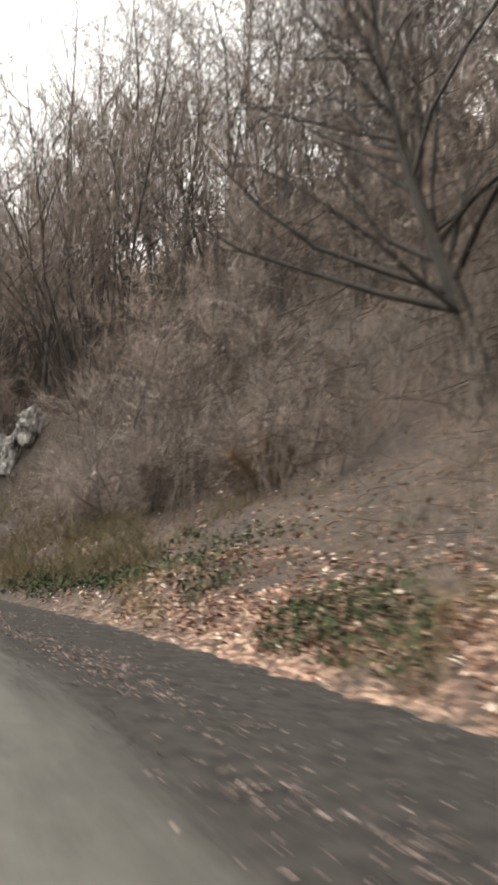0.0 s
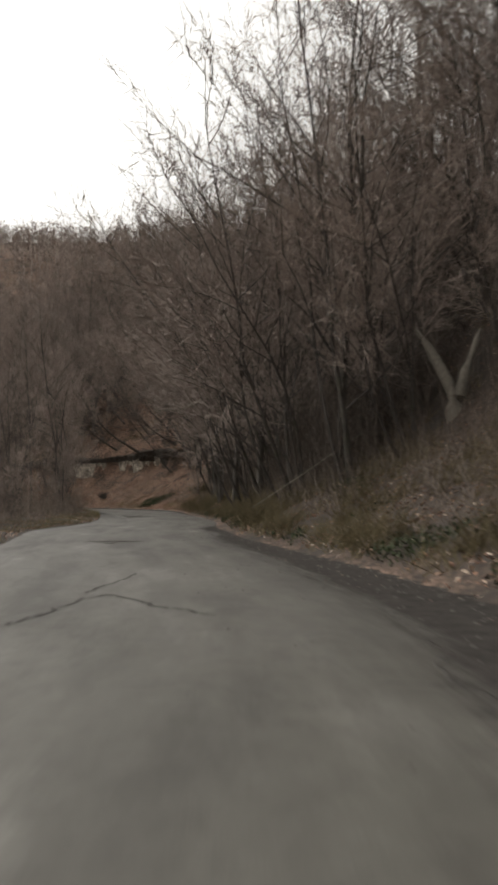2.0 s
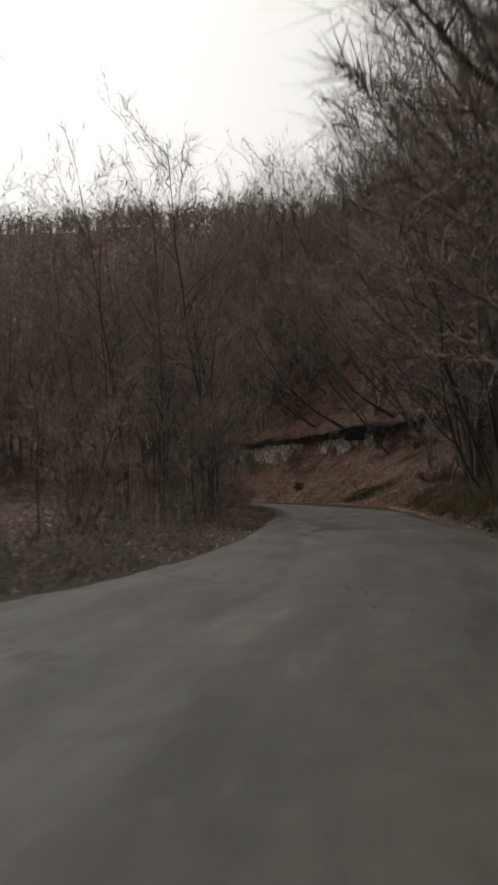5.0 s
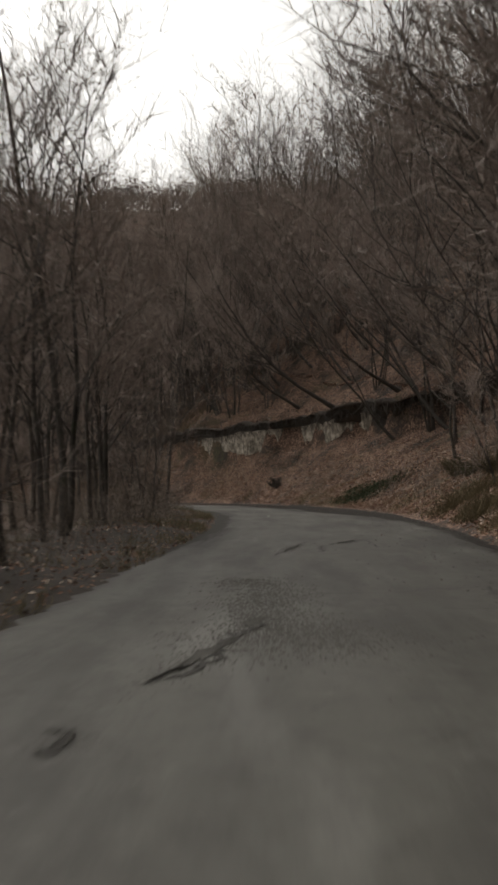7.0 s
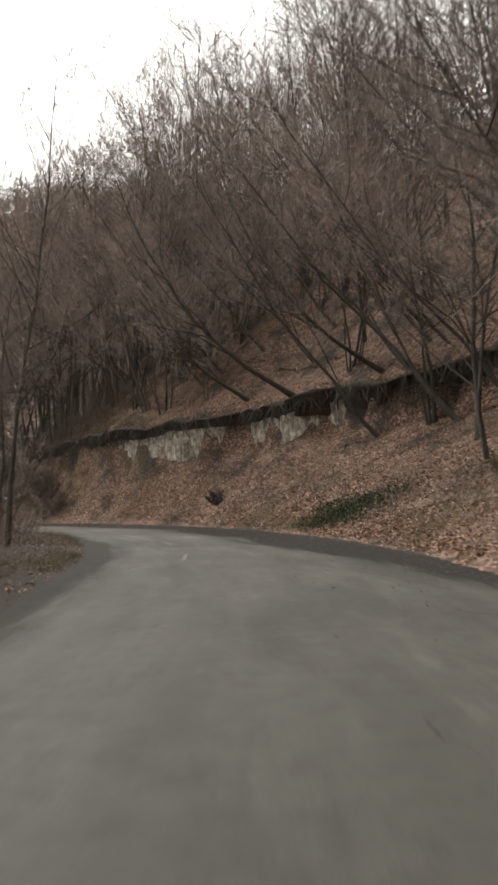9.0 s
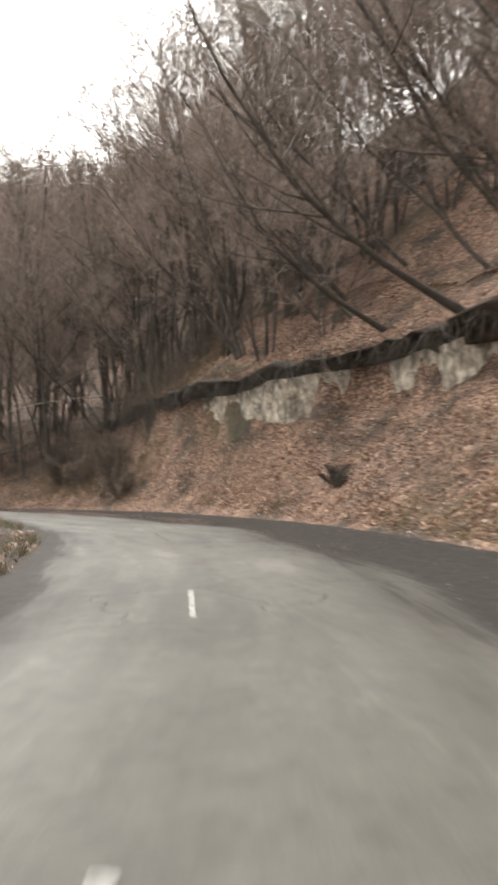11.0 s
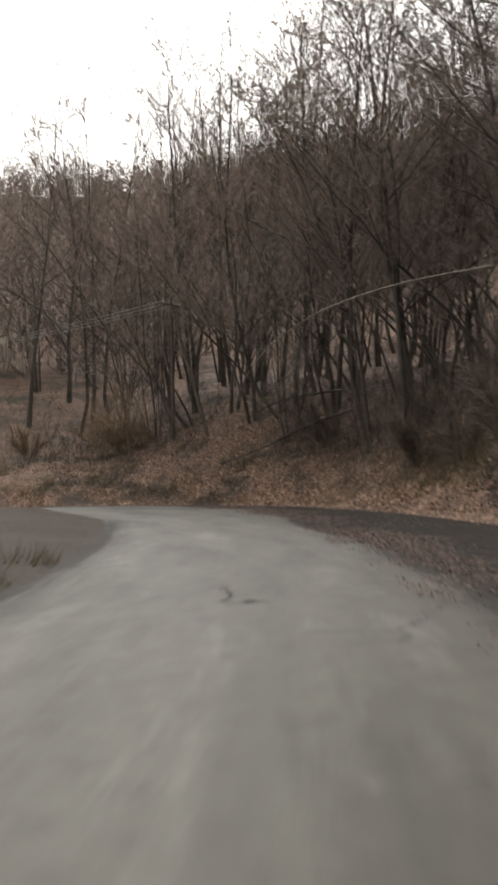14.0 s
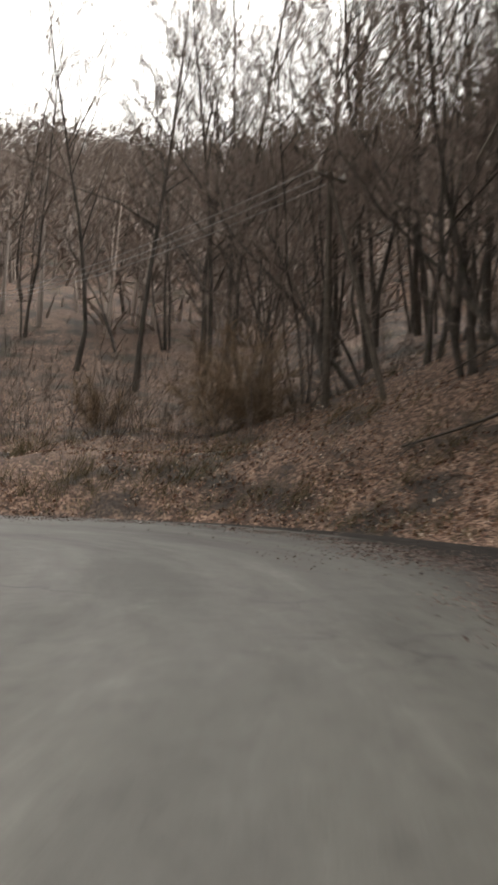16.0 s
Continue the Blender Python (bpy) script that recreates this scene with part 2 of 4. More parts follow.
# ---- the plan: the driving line, the road's two edges and the lie of the land ----
# x, y of the driving line, and the road's width to its left and to its right
LINE = [(92, -110, 3.2, 3.6), (62, -55, 3.2, 3.6), (38, -9, 3.4, 3.9), (23.3, 17.7, 3.8, 4.2), (16.4, 29.3, 4, 3.9), (7.8, 40.9, 4.2, 3.6), (-4.5, 54.0, 4.4, 3.2), (-11.2, 61.5, 4.8, 3.2),
        (-17.4, 69.4, 3.8, 3.2), (-30.0, 81.7, 2.8, 4.0), (-43.6, 95.0, 3.0, 4.8), (-56.4, 105.1, 3.4, 5.4), (-71.0, 112.7, 3.6, 5.8), (-86.7, 116.7, 3.5, 6.6),
        (-98.6, 117.7, 3.4, 6.6), (-106.5, 117.4, 3.3, 6.6), (-113, 115.2, 3.0, 6.4), (-116.2, 110.0, 3.0, 5.2), (-115.0, 103.0, 3.0, 4.2), (-108.0, 92.0, 3, 3.6),
        (-97, 78, 3, 3.4), (-80, 58, 3, 3.4), (-55, 30, 3, 3.4), (-34, 0, 3, 3.4), (-22, -50, 3, 3.4), (-20, -120, 3, 3.4)]


def spline(rows, step):
    pts = np.array(rows, float)
    out = []
    for i in range(len(pts) - 1):
        p0, p1, p2, p3 = pts[max(i - 1, 0)], pts[i], pts[i + 1], pts[min(i + 2, len(pts) - 1)]
        k = max(2, int(np.linalg.norm(p2[:2] - p1[:2]) / step))
        t = (np.arange(k) / k)[:, None]
        out.append(0.5 * (2 * p1 + (p2 - p0) * t + (2 * p0 - 5 * p1 + 4 * p2 - p3) * t**2 + (3 * p1 - p0 - 3 * p2 + p3) * t**3))
    return np.concatenate(out + [pts[-1:]])


CENTRE = spline(LINE, 0.6)
_d = np.gradient(CENTRE[:, :2], axis=0)
TANGENT = _d / np.linalg.norm(_d, axis=1)[:, None]
RIGHT = np.stack([TANGENT[:, 1], -TANGENT[:, 0]], 1)
ALONG = np.r_[0, np.cumsum(np.linalg.norm(np.diff(CENTRE[:, :2], axis=0), axis=1))]


def hash_noise(x, y, scale, seed=0):
    """Smooth value noise on arrays, from -1 to 1."""
    x, y = np.asarray(x, float) / scale + 37.3 * seed, np.asarray(y, float) / scale - 11.7 * seed
    xi, yi = np.floor(x), np.floor(y)
    fx, fy = x - xi, y - yi
    fx, fy = fx * fx * (3 - 2 * fx), fy * fy * (3 - 2 * fy)

    def r(a, b):
        v = np.sin(a * 127.1 + b * 311.7 + seed * 74.7) * 43758.5453
        return (v - np.floor(v)) * 2 - 1

    return (r(xi, yi) * (1 - fx) + r(xi + 1, yi) * fx) * (1 - fy) + (r(xi, yi + 1) * (1 - fx) + r(xi + 1, yi + 1) * fx) * fy


def road_side(x, y):
    """How far along the road a place is, how far to the right of the driving line, and how far outside the right and the left edge."""
    x, y = np.atleast_1d(np.asarray(x, float)), np.atleast_1d(np.asarray(y, float))
    s, lat, wl_, wr_ = (np.empty(len(x)) for _ in range(4))
    for a in range(0, len(x), 4000):
        dx, dy = x[a : a + 4000, None] - CENTRE[None, :, 0], y[a : a + 4000, None] - CENTRE[None, :, 1]
        i = np.argmin(dx * dx + dy * dy, axis=1)
        k = np.arange(len(i))
        side = dx[k, i] * RIGHT[i, 0] + dy[k, i] * RIGHT[i, 1]
        lat[a : a + 4000] = np.sign(side) * np.sqrt(dx[k, i] ** 2 + dy[k, i] ** 2)
        s[a : a + 4000], wl_[a : a + 4000], wr_[a : a + 4000] = ALONG[i], CENTRE[i, 2], CENTRE[i, 3]
    return s, lat, lat - wr_, -lat - wl_


BANK = ([0, 0.5, 2, 4, 6, 8, 12, 20, 40, 80, 160, 260, 400, 900], [0, 0.3, 1.0, 2.1, 3.3, 4.8, 7.6, 13, 24, 41, 72, 100, 112, 130])
CLIFF = ([0, 0.5, 2, 4, 6, 7, 8.2, 12, 20, 40, 80, 160, 260, 400, 900], [0, 0.35, 0.9, 1.9, 3.1, 4.4, 6.8, 10.5, 17, 30, 50, 80, 104, 114, 130])
WEST = ([0, 0.5, 2, 4, 8, 12, 20, 30, 60, 110, 200, 300, 900], [0, 0.25, 0.85, 1.5, 2.1, 2.7, 4.3, 7.0, 16, 42, 88, 118, 140])
WEST_HIGH = ([0, 0.5, 2, 4, 8, 12, 20, 30, 60, 110, 200, 300, 900], [0, 0.3, 1.1, 2.1, 4.2, 5.6, 7.6, 9.6, 17, 42, 88, 118, 140])
LEDGE_X, LEDGE_Y, LEDGE_Z = [-120, -104, -98, -92, -79, -62, -50, -40], [133.5, 129.6, 128.4, 127.2, 126.4, 124.7, 122.4, 119], [4.8, 6.6, 7.0, 7.0, 7.3, 7.9, 9.0, 9.8]


def ledge_y(x):
    return np.interp(x, LEDGE_X, LEDGE_Y) + 0.55 * hash_noise(x, 0.0, 4.3, 31) + 0.25 * hash_noise(x, 0.0, 1.4, 32)


def ledge_z(x):
    return np.interp(x, LEDGE_X, LEDGE_Z) + 0.3 * hash_noise(x, 0.0, 5.1, 33) + 0.16 * hash_noise(x, 0.0, 1.7, 34)


def land(x, y):
    """The height of the ground."""
    x, y = np.atleast_1d(np.asarray(x, float)), np.atleast_1d(np.asarray(y, float))
    s, lat, dr, dl = road_side(x, y)
    up = np.interp(dr, *BANK)
    west = np.clip((-100 - x) / 14, 0, 1)
    north = np.clip((y - 115) / 9, 0, 1)
    up = up * (1 - west) + (np.interp(dr, *WEST) * (1 - north) + np.interp(dr, *WEST_HIGH) * north) * west
    up = up * (1 - 0.1 * west * np.clip((175 - y) / 60, 0, 1) * np.clip((dr - 50) / 60, 0, 1))
    up = up * (1 + 0.12 * np.clip((y - 100 + 0.25 * (x + 120)) / 140, 0, 1) * np.clip((dr - 25) / 70, 0, 1))
    steep = np.clip((x + 14) / 10, 0, 1)
    up = up * (1 - steep) + np.interp(dr, *CLIFF) * steep
    # the undercut ledge above the bend
    q = y - ledge_y(x)
    top = ledge_z(x)
    foot = np.maximum(top - 2.3 * np.clip((x + 114) / 10, 0.1, 1), 0.5)
    share = np.clip(dr / np.maximum(dr - q, 0.1), 0, 1)
    led = np.where(q < 0, foot * share**1.05, np.maximum(top + 0.72 * q + 0.012 * np.clip(q, 0, 24) ** 2, 0))
    led = np.where(q > 26, np.maximum(led - 0.2 * (q - 26), up), led)
    w = np.clip((x + 122) / 15, 0, 1) * np.clip((-40 - x) / 8, 0, 1) * (dr > 0) * np.clip((70 - q) / 40, 0, 1)
    up = up * (1 - w) + led * w
    rough = 0.22 * hash_noise(x, y, 2.6, 1) + 0.1 * hash_noise(x, y, 0.9, 2)
    big = hash_noise(x, y, 42, 3) * 5 + hash_noise(x, y, 16, 4) * 1.3
    up = up + np.clip(dr, 0, 1.2) / 1.2 * rough + np.clip((dr - 18) / 60, 0, 1) * big
    down = np.interp(dl, [0, 0.4, 1.5, 4, 10, 30, 60, 110, 180, 320, 900], [0, 0.04, 0.14, 0.2, -0.2, -2.2, -4, -3, 10, 60, 90])
    down = down + np.clip(dl, 0, 1.2) / 1.2 * rough * 0.7
    under = -0.12 + 0.12 * np.clip(np.maximum(dr, dl) / 0.3 + 1, 0, 1)
    return np.where(dr > 0, up, np.where(dl > 0, down, under))


def mesh_of(name, v, quads=None, tris=None, mat=None, smooth_shade=False):
    me = bpy.data.meshes.new(name)
    v = np.asarray(v, float)
    q = np.zeros((0, 4), int) if quads is None else np.asarray(quads, int).reshape(-1, 4)
    t = np.zeros((0, 3), int) if tris is None else np.asarray(tris, int).reshape(-1, 3)
    me.vertices.add(len(v))
    me.vertices.foreach_set("co", v.ravel())
    me.loops.add(4 * len(q) + 3 * len(t))
    me.loops.foreach_set("vertex_index", np.r_[q.ravel(), t.ravel()])
    me.polygons.add(len(q) + len(t))
    me.polygons.foreach_set("loop_start", np.r_[np.arange(len(q)) * 4, 4 * len(q) + np.arange(len(t)) * 3])
    me.update(calc_edges=True)
    if smooth_shade:
        me.polygons.foreach_set("use_smooth", np.ones(len(me.polygons), bool))
    me.validate()
    if mat:
        me.materials.append(mat)
    return me


def steps(low, high, fine, inner_low, inner_high, grow=1.16):
    mid = list(np.arange(inner_low, inner_high, fine))
    a, d, left = inner_low, fine, []
    while a > low:
        d *= grow
        a -= d
        left.append(a)
    a, d, right = mid[-1], fine, []
    while a < high:
        d *= grow
        a += d
        right.append(a)
    return np.array(left[::-1] + mid + right)


# the ground: one sheet to the horizon
gx, gy = steps(-900, 700, 0.7, -136, 32), steps(-700, 900, 0.7, 14, 140)
mx, my = np.meshgrid(gx, gy)
gz = land(mx.ravel(), my.ravel())
ni, nj = len(gy), len(gx)
idx = np.arange(ni * nj).reshape(ni, nj)
gq = np.stack([idx[:-1, :-1], idx[:-1, 1:], idx[1:, 1:], idx[1:, :-1]], -1).reshape(-1, 4)
ground = new("ground", mesh_of("ground", np.c_[mx.ravel(), my.ravel(), gz], gq, None, GROUND, True))
gs, _, go, gi = road_side(mx.ravel(), my.ravel())
# soil shows on the inner verge, and on the steep bank of the first straight
soil_inner = np.clip(gi + 1.6, 0, 1) * np.clip((14 - gi) / 10, 0, 1)
soil_bank = 0.85 * np.clip((gs - 130) / 10, 0, 1) * np.clip((238 - gs) / 10, 0, 1) * np.clip(go + 1 - np.interp(gs, [150, 164], [2.2, 0]), 0, 1) * np.clip((26 - go) / 8, 0, 1)
soil_bend = 0.2 * np.clip((gs - 318) / 6, 0, 1) * np.clip(go - 2.5, 0, 1) * np.clip((60 - go) / 8, 0, 1)
ground.data.attributes.new("bare_soil", "FLOAT", "POINT").data.foreach_set("value", np.maximum(soil_inner, np.maximum(soil_bank, soil_bend)))
tagged(ground, "woodland ground covered with brown fallen leaves and soil", "ground", kind="structure")

# the road
cross = np.linspace(0, 1, 17)
lat = -CENTRE[:, 2:3] - 0.25 + (CENTRE[:, 2:3] + CENTRE[:, 3:4] + 0.5) * cross[None]
rx, ry = CENTRE[:, 0:1] + RIGHT[:, 0:1] * lat, CENTRE[:, 1:2] + RIGHT[:, 1:2] * lat
rz = 0.015 * hash_noise(rx, ry, 3.0, 7) + 0.008 * hash_noise(rx, ry, 0.9, 8) - 0.05 * (np.abs(cross[None] * 2 - 1) > 0.97)
ni, nj = lat.shape
idx = np.arange(ni * nj).reshape(ni, nj)
rq = np.stack([idx[:-1, :-1], idx[:-1, 1:], idx[1:, 1:], idx[1:, :-1]], -1).reshape(-1, 4)
rme = mesh_of("road", np.c_[rx.ravel(), ry.ravel(), rz.ravel()], rq[:, ::-1], None, ROAD, True)
uvs = np.c_[np.broadcast_to(ALONG[:, None], lat.shape).ravel(), lat.ravel()]
loop_v = np.empty(len(rme.loops), int)
rme.loops.foreach_get("vertex_index", loop_v)
rme.uv_layers.new(name="metres").data.foreach_set("uv", uvs[loop_v].ravel())
# the dry lane's edge along the road, to the right of the driving line
DRY_S = [0, 150, 156, 161, 167, 172, 178, 184, 190, 195, 200, 209, 232, 247, 256, 261, 266, 274, 281, 287, 293, 305, 311, 318, 325, 335, 600]
DRY_LAT = [1.3, 1.2, 1.3, 1.9, 1.3, 1.5, 1.8, 2.0, 1.7, 2.4, 1.9, 3.3, 3.5, 3.7, 2.4, 1.7, 2.0, 1.8, 2.2, 1.4, 1.6, 1.5, 1.7, 2.9, 4.6, 5.0, 3.0]
rme.attributes.new("past_dry_lane", "FLOAT", "POINT").data.foreach_set("value", (lat - np.interp(ALONG, DRY_S, DRY_LAT)[:, None]).ravel())
INNER_S, INNER_LAT = [0, 205, 224, 234, 250, 270, 300, 600], [4.2, 4.4, 3.2, 2.1, 1.9, 2.4, 2.7, 2.8]
rme.attributes.new("past_inner_lane", "FLOAT", "POINT").data.foreach_set("value", (-lat - np.interp(ALONG, INNER_S, INNER_LAT)[:, None]).ravel())
road = tagged(new("road", rme), "worn grey asphalt road with cracks and a damp dark edge", "road", kind="structure")


def road_z(x, y):
    return 0.015 * hash_noise(x, y, 3.0, 7) + 0.008 * hash_noise(x, y, 0.9, 8)


# ---- trees ----
class Wood:
    """Gathers tubes and spikes for one mesh."""

    def __init__(self):
        self.v, self.q, self.t, self.n = [], [], [], 0

    def tube(self, pts, radii, sides):
        pts, radii = np.asarray(pts, float), np.asarray(radii, float)
        d = np.gradient(pts, axis=0)
        d /= np.linalg.norm(d, axis=1)[:, None] + 1e-9
        ref = np.array([1.0, 0.2, 0.1]) if abs(d[0][2]) > 0.7 else np.array([0.1, 0.2, 1.0])
        a = np.cross(d, ref)
        a /= np.linalg.norm(a, axis=1)[:, None] + 1e-9
        b = np.cross(d, a)
        ang = np.arange(sides) * 2 * np.pi / sides
        ring = pts[:, None] + radii[:, None, None] * (np.cos(ang)[None, :, None] * a[:, None] + np.sin(ang)[None, :, None] * b[:, None])
        k = len(pts)
        i = np.arange(k * sides).reshape(k, sides) + self.n
        nxt = np.roll(i, -1, axis=1)
        self.q.append(np.stack([i[:-1], nxt[:-1], nxt[1:], i[1:]], -1).reshape(-1, 4))
        self.v.append(ring.reshape(-1, 3))
        self.n += k * sides

    def spikes(self, base, tip, radius):
        base, tip = np.asarray(base, float).reshape(-1, 3), np.asarray(tip, float).reshape(-1, 3)
        d = tip - base
        d /= np.linalg.norm(d, axis=1)[:, None] + 1e-9
        a = np.cross(d, np.array([0.31, 0.52, 0.79]))
        a /= np.linalg.norm(a, axis=1)[:, None] + 1e-9
        b = np.cross(d, a)
        r = np.broadcast_to(np.asarray(radius, float), (len(base),))[:, None]
        ring = [base + r * (math.cos(w) * a + math.sin(w) * b) for w in (0, 2.094, 4.189)]
        v = np.stack([*ring, tip], 1).reshape(-1, 3)
        o = self.n + 4 * np.arange(len(base))[:, None]
        self.t.append(np.concatenate([o + [0, 1, 3], o + [1, 2, 3], o + [2, 0, 3]]))
        self.v.append(v)
        self.n += len(v)

    def twigs(self, base, tip, radius):
        """Fine twigs: thin folded slivers."""
        base, tip = np.asarray(base, float).reshape(-1, 3), np.asarray(tip, float).reshape(-1, 3)
        d = tip - base
        d /= np.linalg.norm(d, axis=1)[:, None] + 1e-9
        a = np.cross(d, np.array([0.31, 0.52, 0.79]))
        a /= np.linalg.norm(a, axis=1)[:, None] + 1e-9
        b = np.cross(d, a)
        r = np.broadcast_to(np.asarray(radius, float), (len(base),))[:, None]
        v = np.stack([base + r * a, base + r * b, base - r * a, tip], 1).reshape(-1, 3)
        o = self.n + 4 * np.arange(len(base))[:, None]
        self.t.append(np.concatenate([o + [0, 1, 3], o + [1, 2, 3]]))
        self.v.append(v)
        self.n += len(v)

    def slivers(self, base, tip, radius):
        """The finest twigs: one thin face each."""
        base, tip = np.asarray(base, float).reshape(-1, 3), np.asarray(tip, float).reshape(-1, 3)
        a = np.cross(tip - base, np.sin(base * 37.0 + [0.3, 1.5, 2.9]))
        a /= np.linalg.norm(a, axis=1)[:, None] + 1e-9
        r = np.broadcast_to(np.asarray(radius, float), (len(base),))[:, None]
        self.v.append(np.stack([base + r * a, base - r * a, tip], 1).reshape(-1, 3))
        self.t.append(self.n + 3 * np.arange(len(base))[:, None] + [0, 1, 2])
        self.n += 3 * len(base)

    def mesh(self, name, mat):
        q = np.concatenate(self.q) if self.q else None
        t = np.concatenate(self.t) if self.t else None
        return mesh_of(name, np.concatenate(self.v), q, t, mat, True)


def curve_from(rng, start, heading, length, k, bend, rise):
    """A wandering line of k points that turns towards the light."""
    p, d = np.array(start, float), np.array(heading, float)
    d /= np.linalg.norm(d)
    out = [p.copy()]
    for _ in range(k - 1):
        d = d + rng.normal(0, bend, 3) + np.array([0, 0, rise])
        d /= np.linalg.norm(d)
        p = p + d * length / (k - 1)
        out.append(p.copy())
    return np.array(out)


def at_share(line, f):
    i = min(int(f * (len(line) - 1)), len(line) - 2)
    w = f * (len(line) - 1) - i
    return line[i] * (1 - w) + line[i + 1] * w, line[i + 1] - line[i]


def grow(seed, height, radius, lean=(0, 0), stems=1, low=0.35, limbs=11, twigs=520, spread=1.0, rise=0.1, reach=1.0, bias=(0, 0, 0), bend=0.085, upturn=0.07):
    """A bare tree: the trunk with its stems, and the crown of limbs, branches and twigs."""
    rng = np.random.default_rng(seed)
    trunk, crown = Wood(), Wood()
    tb, tt, tr, bb, bt, brad = [], [], [], [], [], []
    for s in range(stems):
        h = height * (1 if s == 0 else rng.uniform(0.6, 0.95))
        r = radius * (1 if s == 0 else rng.uniform(0.5, 0.85))
        turn = rng.uniform(0, 6.28) if s else 0
        out = 0.0 if s == 0 else rng.uniform(0.15, 0.4)
        d = np.array([lean[0] + out * math.cos(turn), lean[1] + out * math.sin(turn), 1.0])
        base = np.array([0.25 * (s > 0) * math.cos(turn), 0.25 * (s > 0) * math.sin(turn), -0.5])
        line = curve_from(rng, base, d, h, 9, bend, upturn)
        f = np.linspace(0, 1, 9)
        rad = r * (1 - 0.85 * f**0.85) * (1 + 0.5 * np.exp(-f * 14))
        trunk.tube(line, rad, 7)
        n_limb = max(3, int(limbs * (1 if s == 0 else 0.6)))
        for j in range(n_limb):
            g = low + (0.97 - low) * (j + rng.uniform(0, 1)) / n_limb
            p, along = at_share(line, g)
            along = along / np.linalg.norm(along)
            w = rng.uniform(0, 6.28)
            side = np.array([math.cos(w), math.sin(w), 0])
            hd = side * rng.uniform(0.6, 1.1) * spread + along * rng.uniform(0.5, 1.1) + np.array(bias)
            ln = h * rng.uniform(0.2, 0.38) * (1.12 - 0.5 * g) * reach
            limb = curve_from(rng, p, hd, ln, 5, 0.16, rise)
            lr = max(0.022, r * (1 - 0.9 * g) * rng.uniform(0.4, 0.62))
            trunk.tube(limb, lr * np.linspace(1, 0.25, 5), 3)
            k = max(2, round(1.7 * twigs / (n_limb * 8 * (1 + 0.6 * (stems - 1)))))
            for b in range(8):
                q, qa = at_share(limb, 0.18 + 0.82 * (b + rng.uniform(0, 1)) / 8)
                qa = qa / np.linalg.norm(qa)
                bl = max(0.5, ln * rng.uniform(0.28, 0.55) * (1.1 - 0.06 * b))
                br = curve_from(rng, q, qa + rng.normal(0, 0.5, 3) + [0, 0, 0.18], bl, 3, 0.22, 0.08)
                r0 = max(0.013, lr * 0.26)
                bb += [br[0], br[1]]
                bt += [br[1] + (br[1] - br[0]) * 0.15, br[2]]
                brad += [r0, r0 * 0.8]
                for _ in range(k):
                    e, ea = at_share(br, rng.uniform(0.15, 1.0))
                    ea = ea / np.linalg.norm(ea)
                    tb.append(e)
                    tt.append(e + (0.75 * ea + rng.normal(0, 0.55, 3)) * rng.uniform(0.3, 0.95))
                    tr.append(rng.uniform(0.007, 0.012))
    crown.twigs(bb, bt, brad)
    crown.slivers(tb, tt, tr)
    return trunk, crown


def tree_model(name, label, bark, twig, at=(0, 0, -200), **how):
    """A tree of its own, with its two parts."""
    trunk, crown = grow(**how)
    root = new(name)
    root.empty_display_size = 0.3
    for part_name, wood, mat in (("trunk", trunk, bark), ("crown", crown, twig)):
        ob = new(part_name, wood.mesh(part_name, mat))
        ob.parent = root
    tagged(root, label, "tree")
    root.location = at
    return root


WOODS = "bare trees of the roadside wood"
models = []


def add_model(label, bark=BARK, twig=TWIG, **how):
    models.append((label, bark, twig, how, []))


add_model("tall bare grey-brown tree with a slender straight trunk", seed=1, height=21, radius=0.115, low=0.3, limbs=28, twigs=1500)
add_model("tall bare tree with a slightly leaning dark trunk", seed=2, height=20, radius=0.105, lean=(0.2, 0), low=0.22, limbs=26, twigs=1400)
add_model("bare multi-stemmed tree rising from one stool", seed=3, height=15, radius=0.065, stems=5, low=0.18, limbs=11, twigs=1100)
add_model("bare tree leaning out over the bank", seed=4, height=18, radius=0.13, lean=(0.5, 0), stems=3, low=0.34, limbs=26, twigs=1300, reach=1.2)
add_model("slim young bare tree with upright twigs", seed=5, height=10, radius=0.08, low=0.2, limbs=13, twigs=420, rise=0.2)
add_model("bushy bare hazel thicket with many thin stems", seed=6, height=6.5, radius=0.045, stems=6, low=0.12, limbs=7, twigs=700, spread=0.9)
add_model("broad bare tree with wide spreading branches", seed=7, height=17, radius=0.135, low=0.16, limbs=28, twigs=1600, spread=1.4, rise=0.06, reach=1.15)
add_model("bare twin-stemmed tree with mossy dark bark", seed=8, height=20, radius=0.095, stems=3, lean=(0.2, 0.05), low=0.22, limbs=19, twigs=1600)
add_model("old bare tree with a thick trunk bent out over the ledge", seed=9, height=21, radius=0.2, lean=(0.55, 0.1), stems=2, low=0.26, limbs=32, twigs=1500, reach=1.35, bend=0.1)
add_model("bare tree with a bent trunk and long low spreading branches", bark=BARK_DARK, twig=BARK_DARK, seed=10, height=10, radius=0.25, lean=(0.45, 0), low=0.2, limbs=30, twigs=800, spread=1.5, rise=0.05, reach=1.9, bias=(0.7, 0, 0))
add_model("bare slope tree with several curved thin stems", seed=11, height=13, radius=0.065, lean=(0.55, 0), stems=5, low=0.15, limbs=13, twigs=1500, spread=1.1, rise=0.1, reach=1.15, bend=0.11, upturn=0.1)
add_model("dark bare tree with a trunk sweeping out over the ledge", seed=12, height=17, radius=0.17, lean=(3.2, 0.0), low=0.3, limbs=22, twigs=1300, reach=1.1, bend=0.13, upturn=0.17)
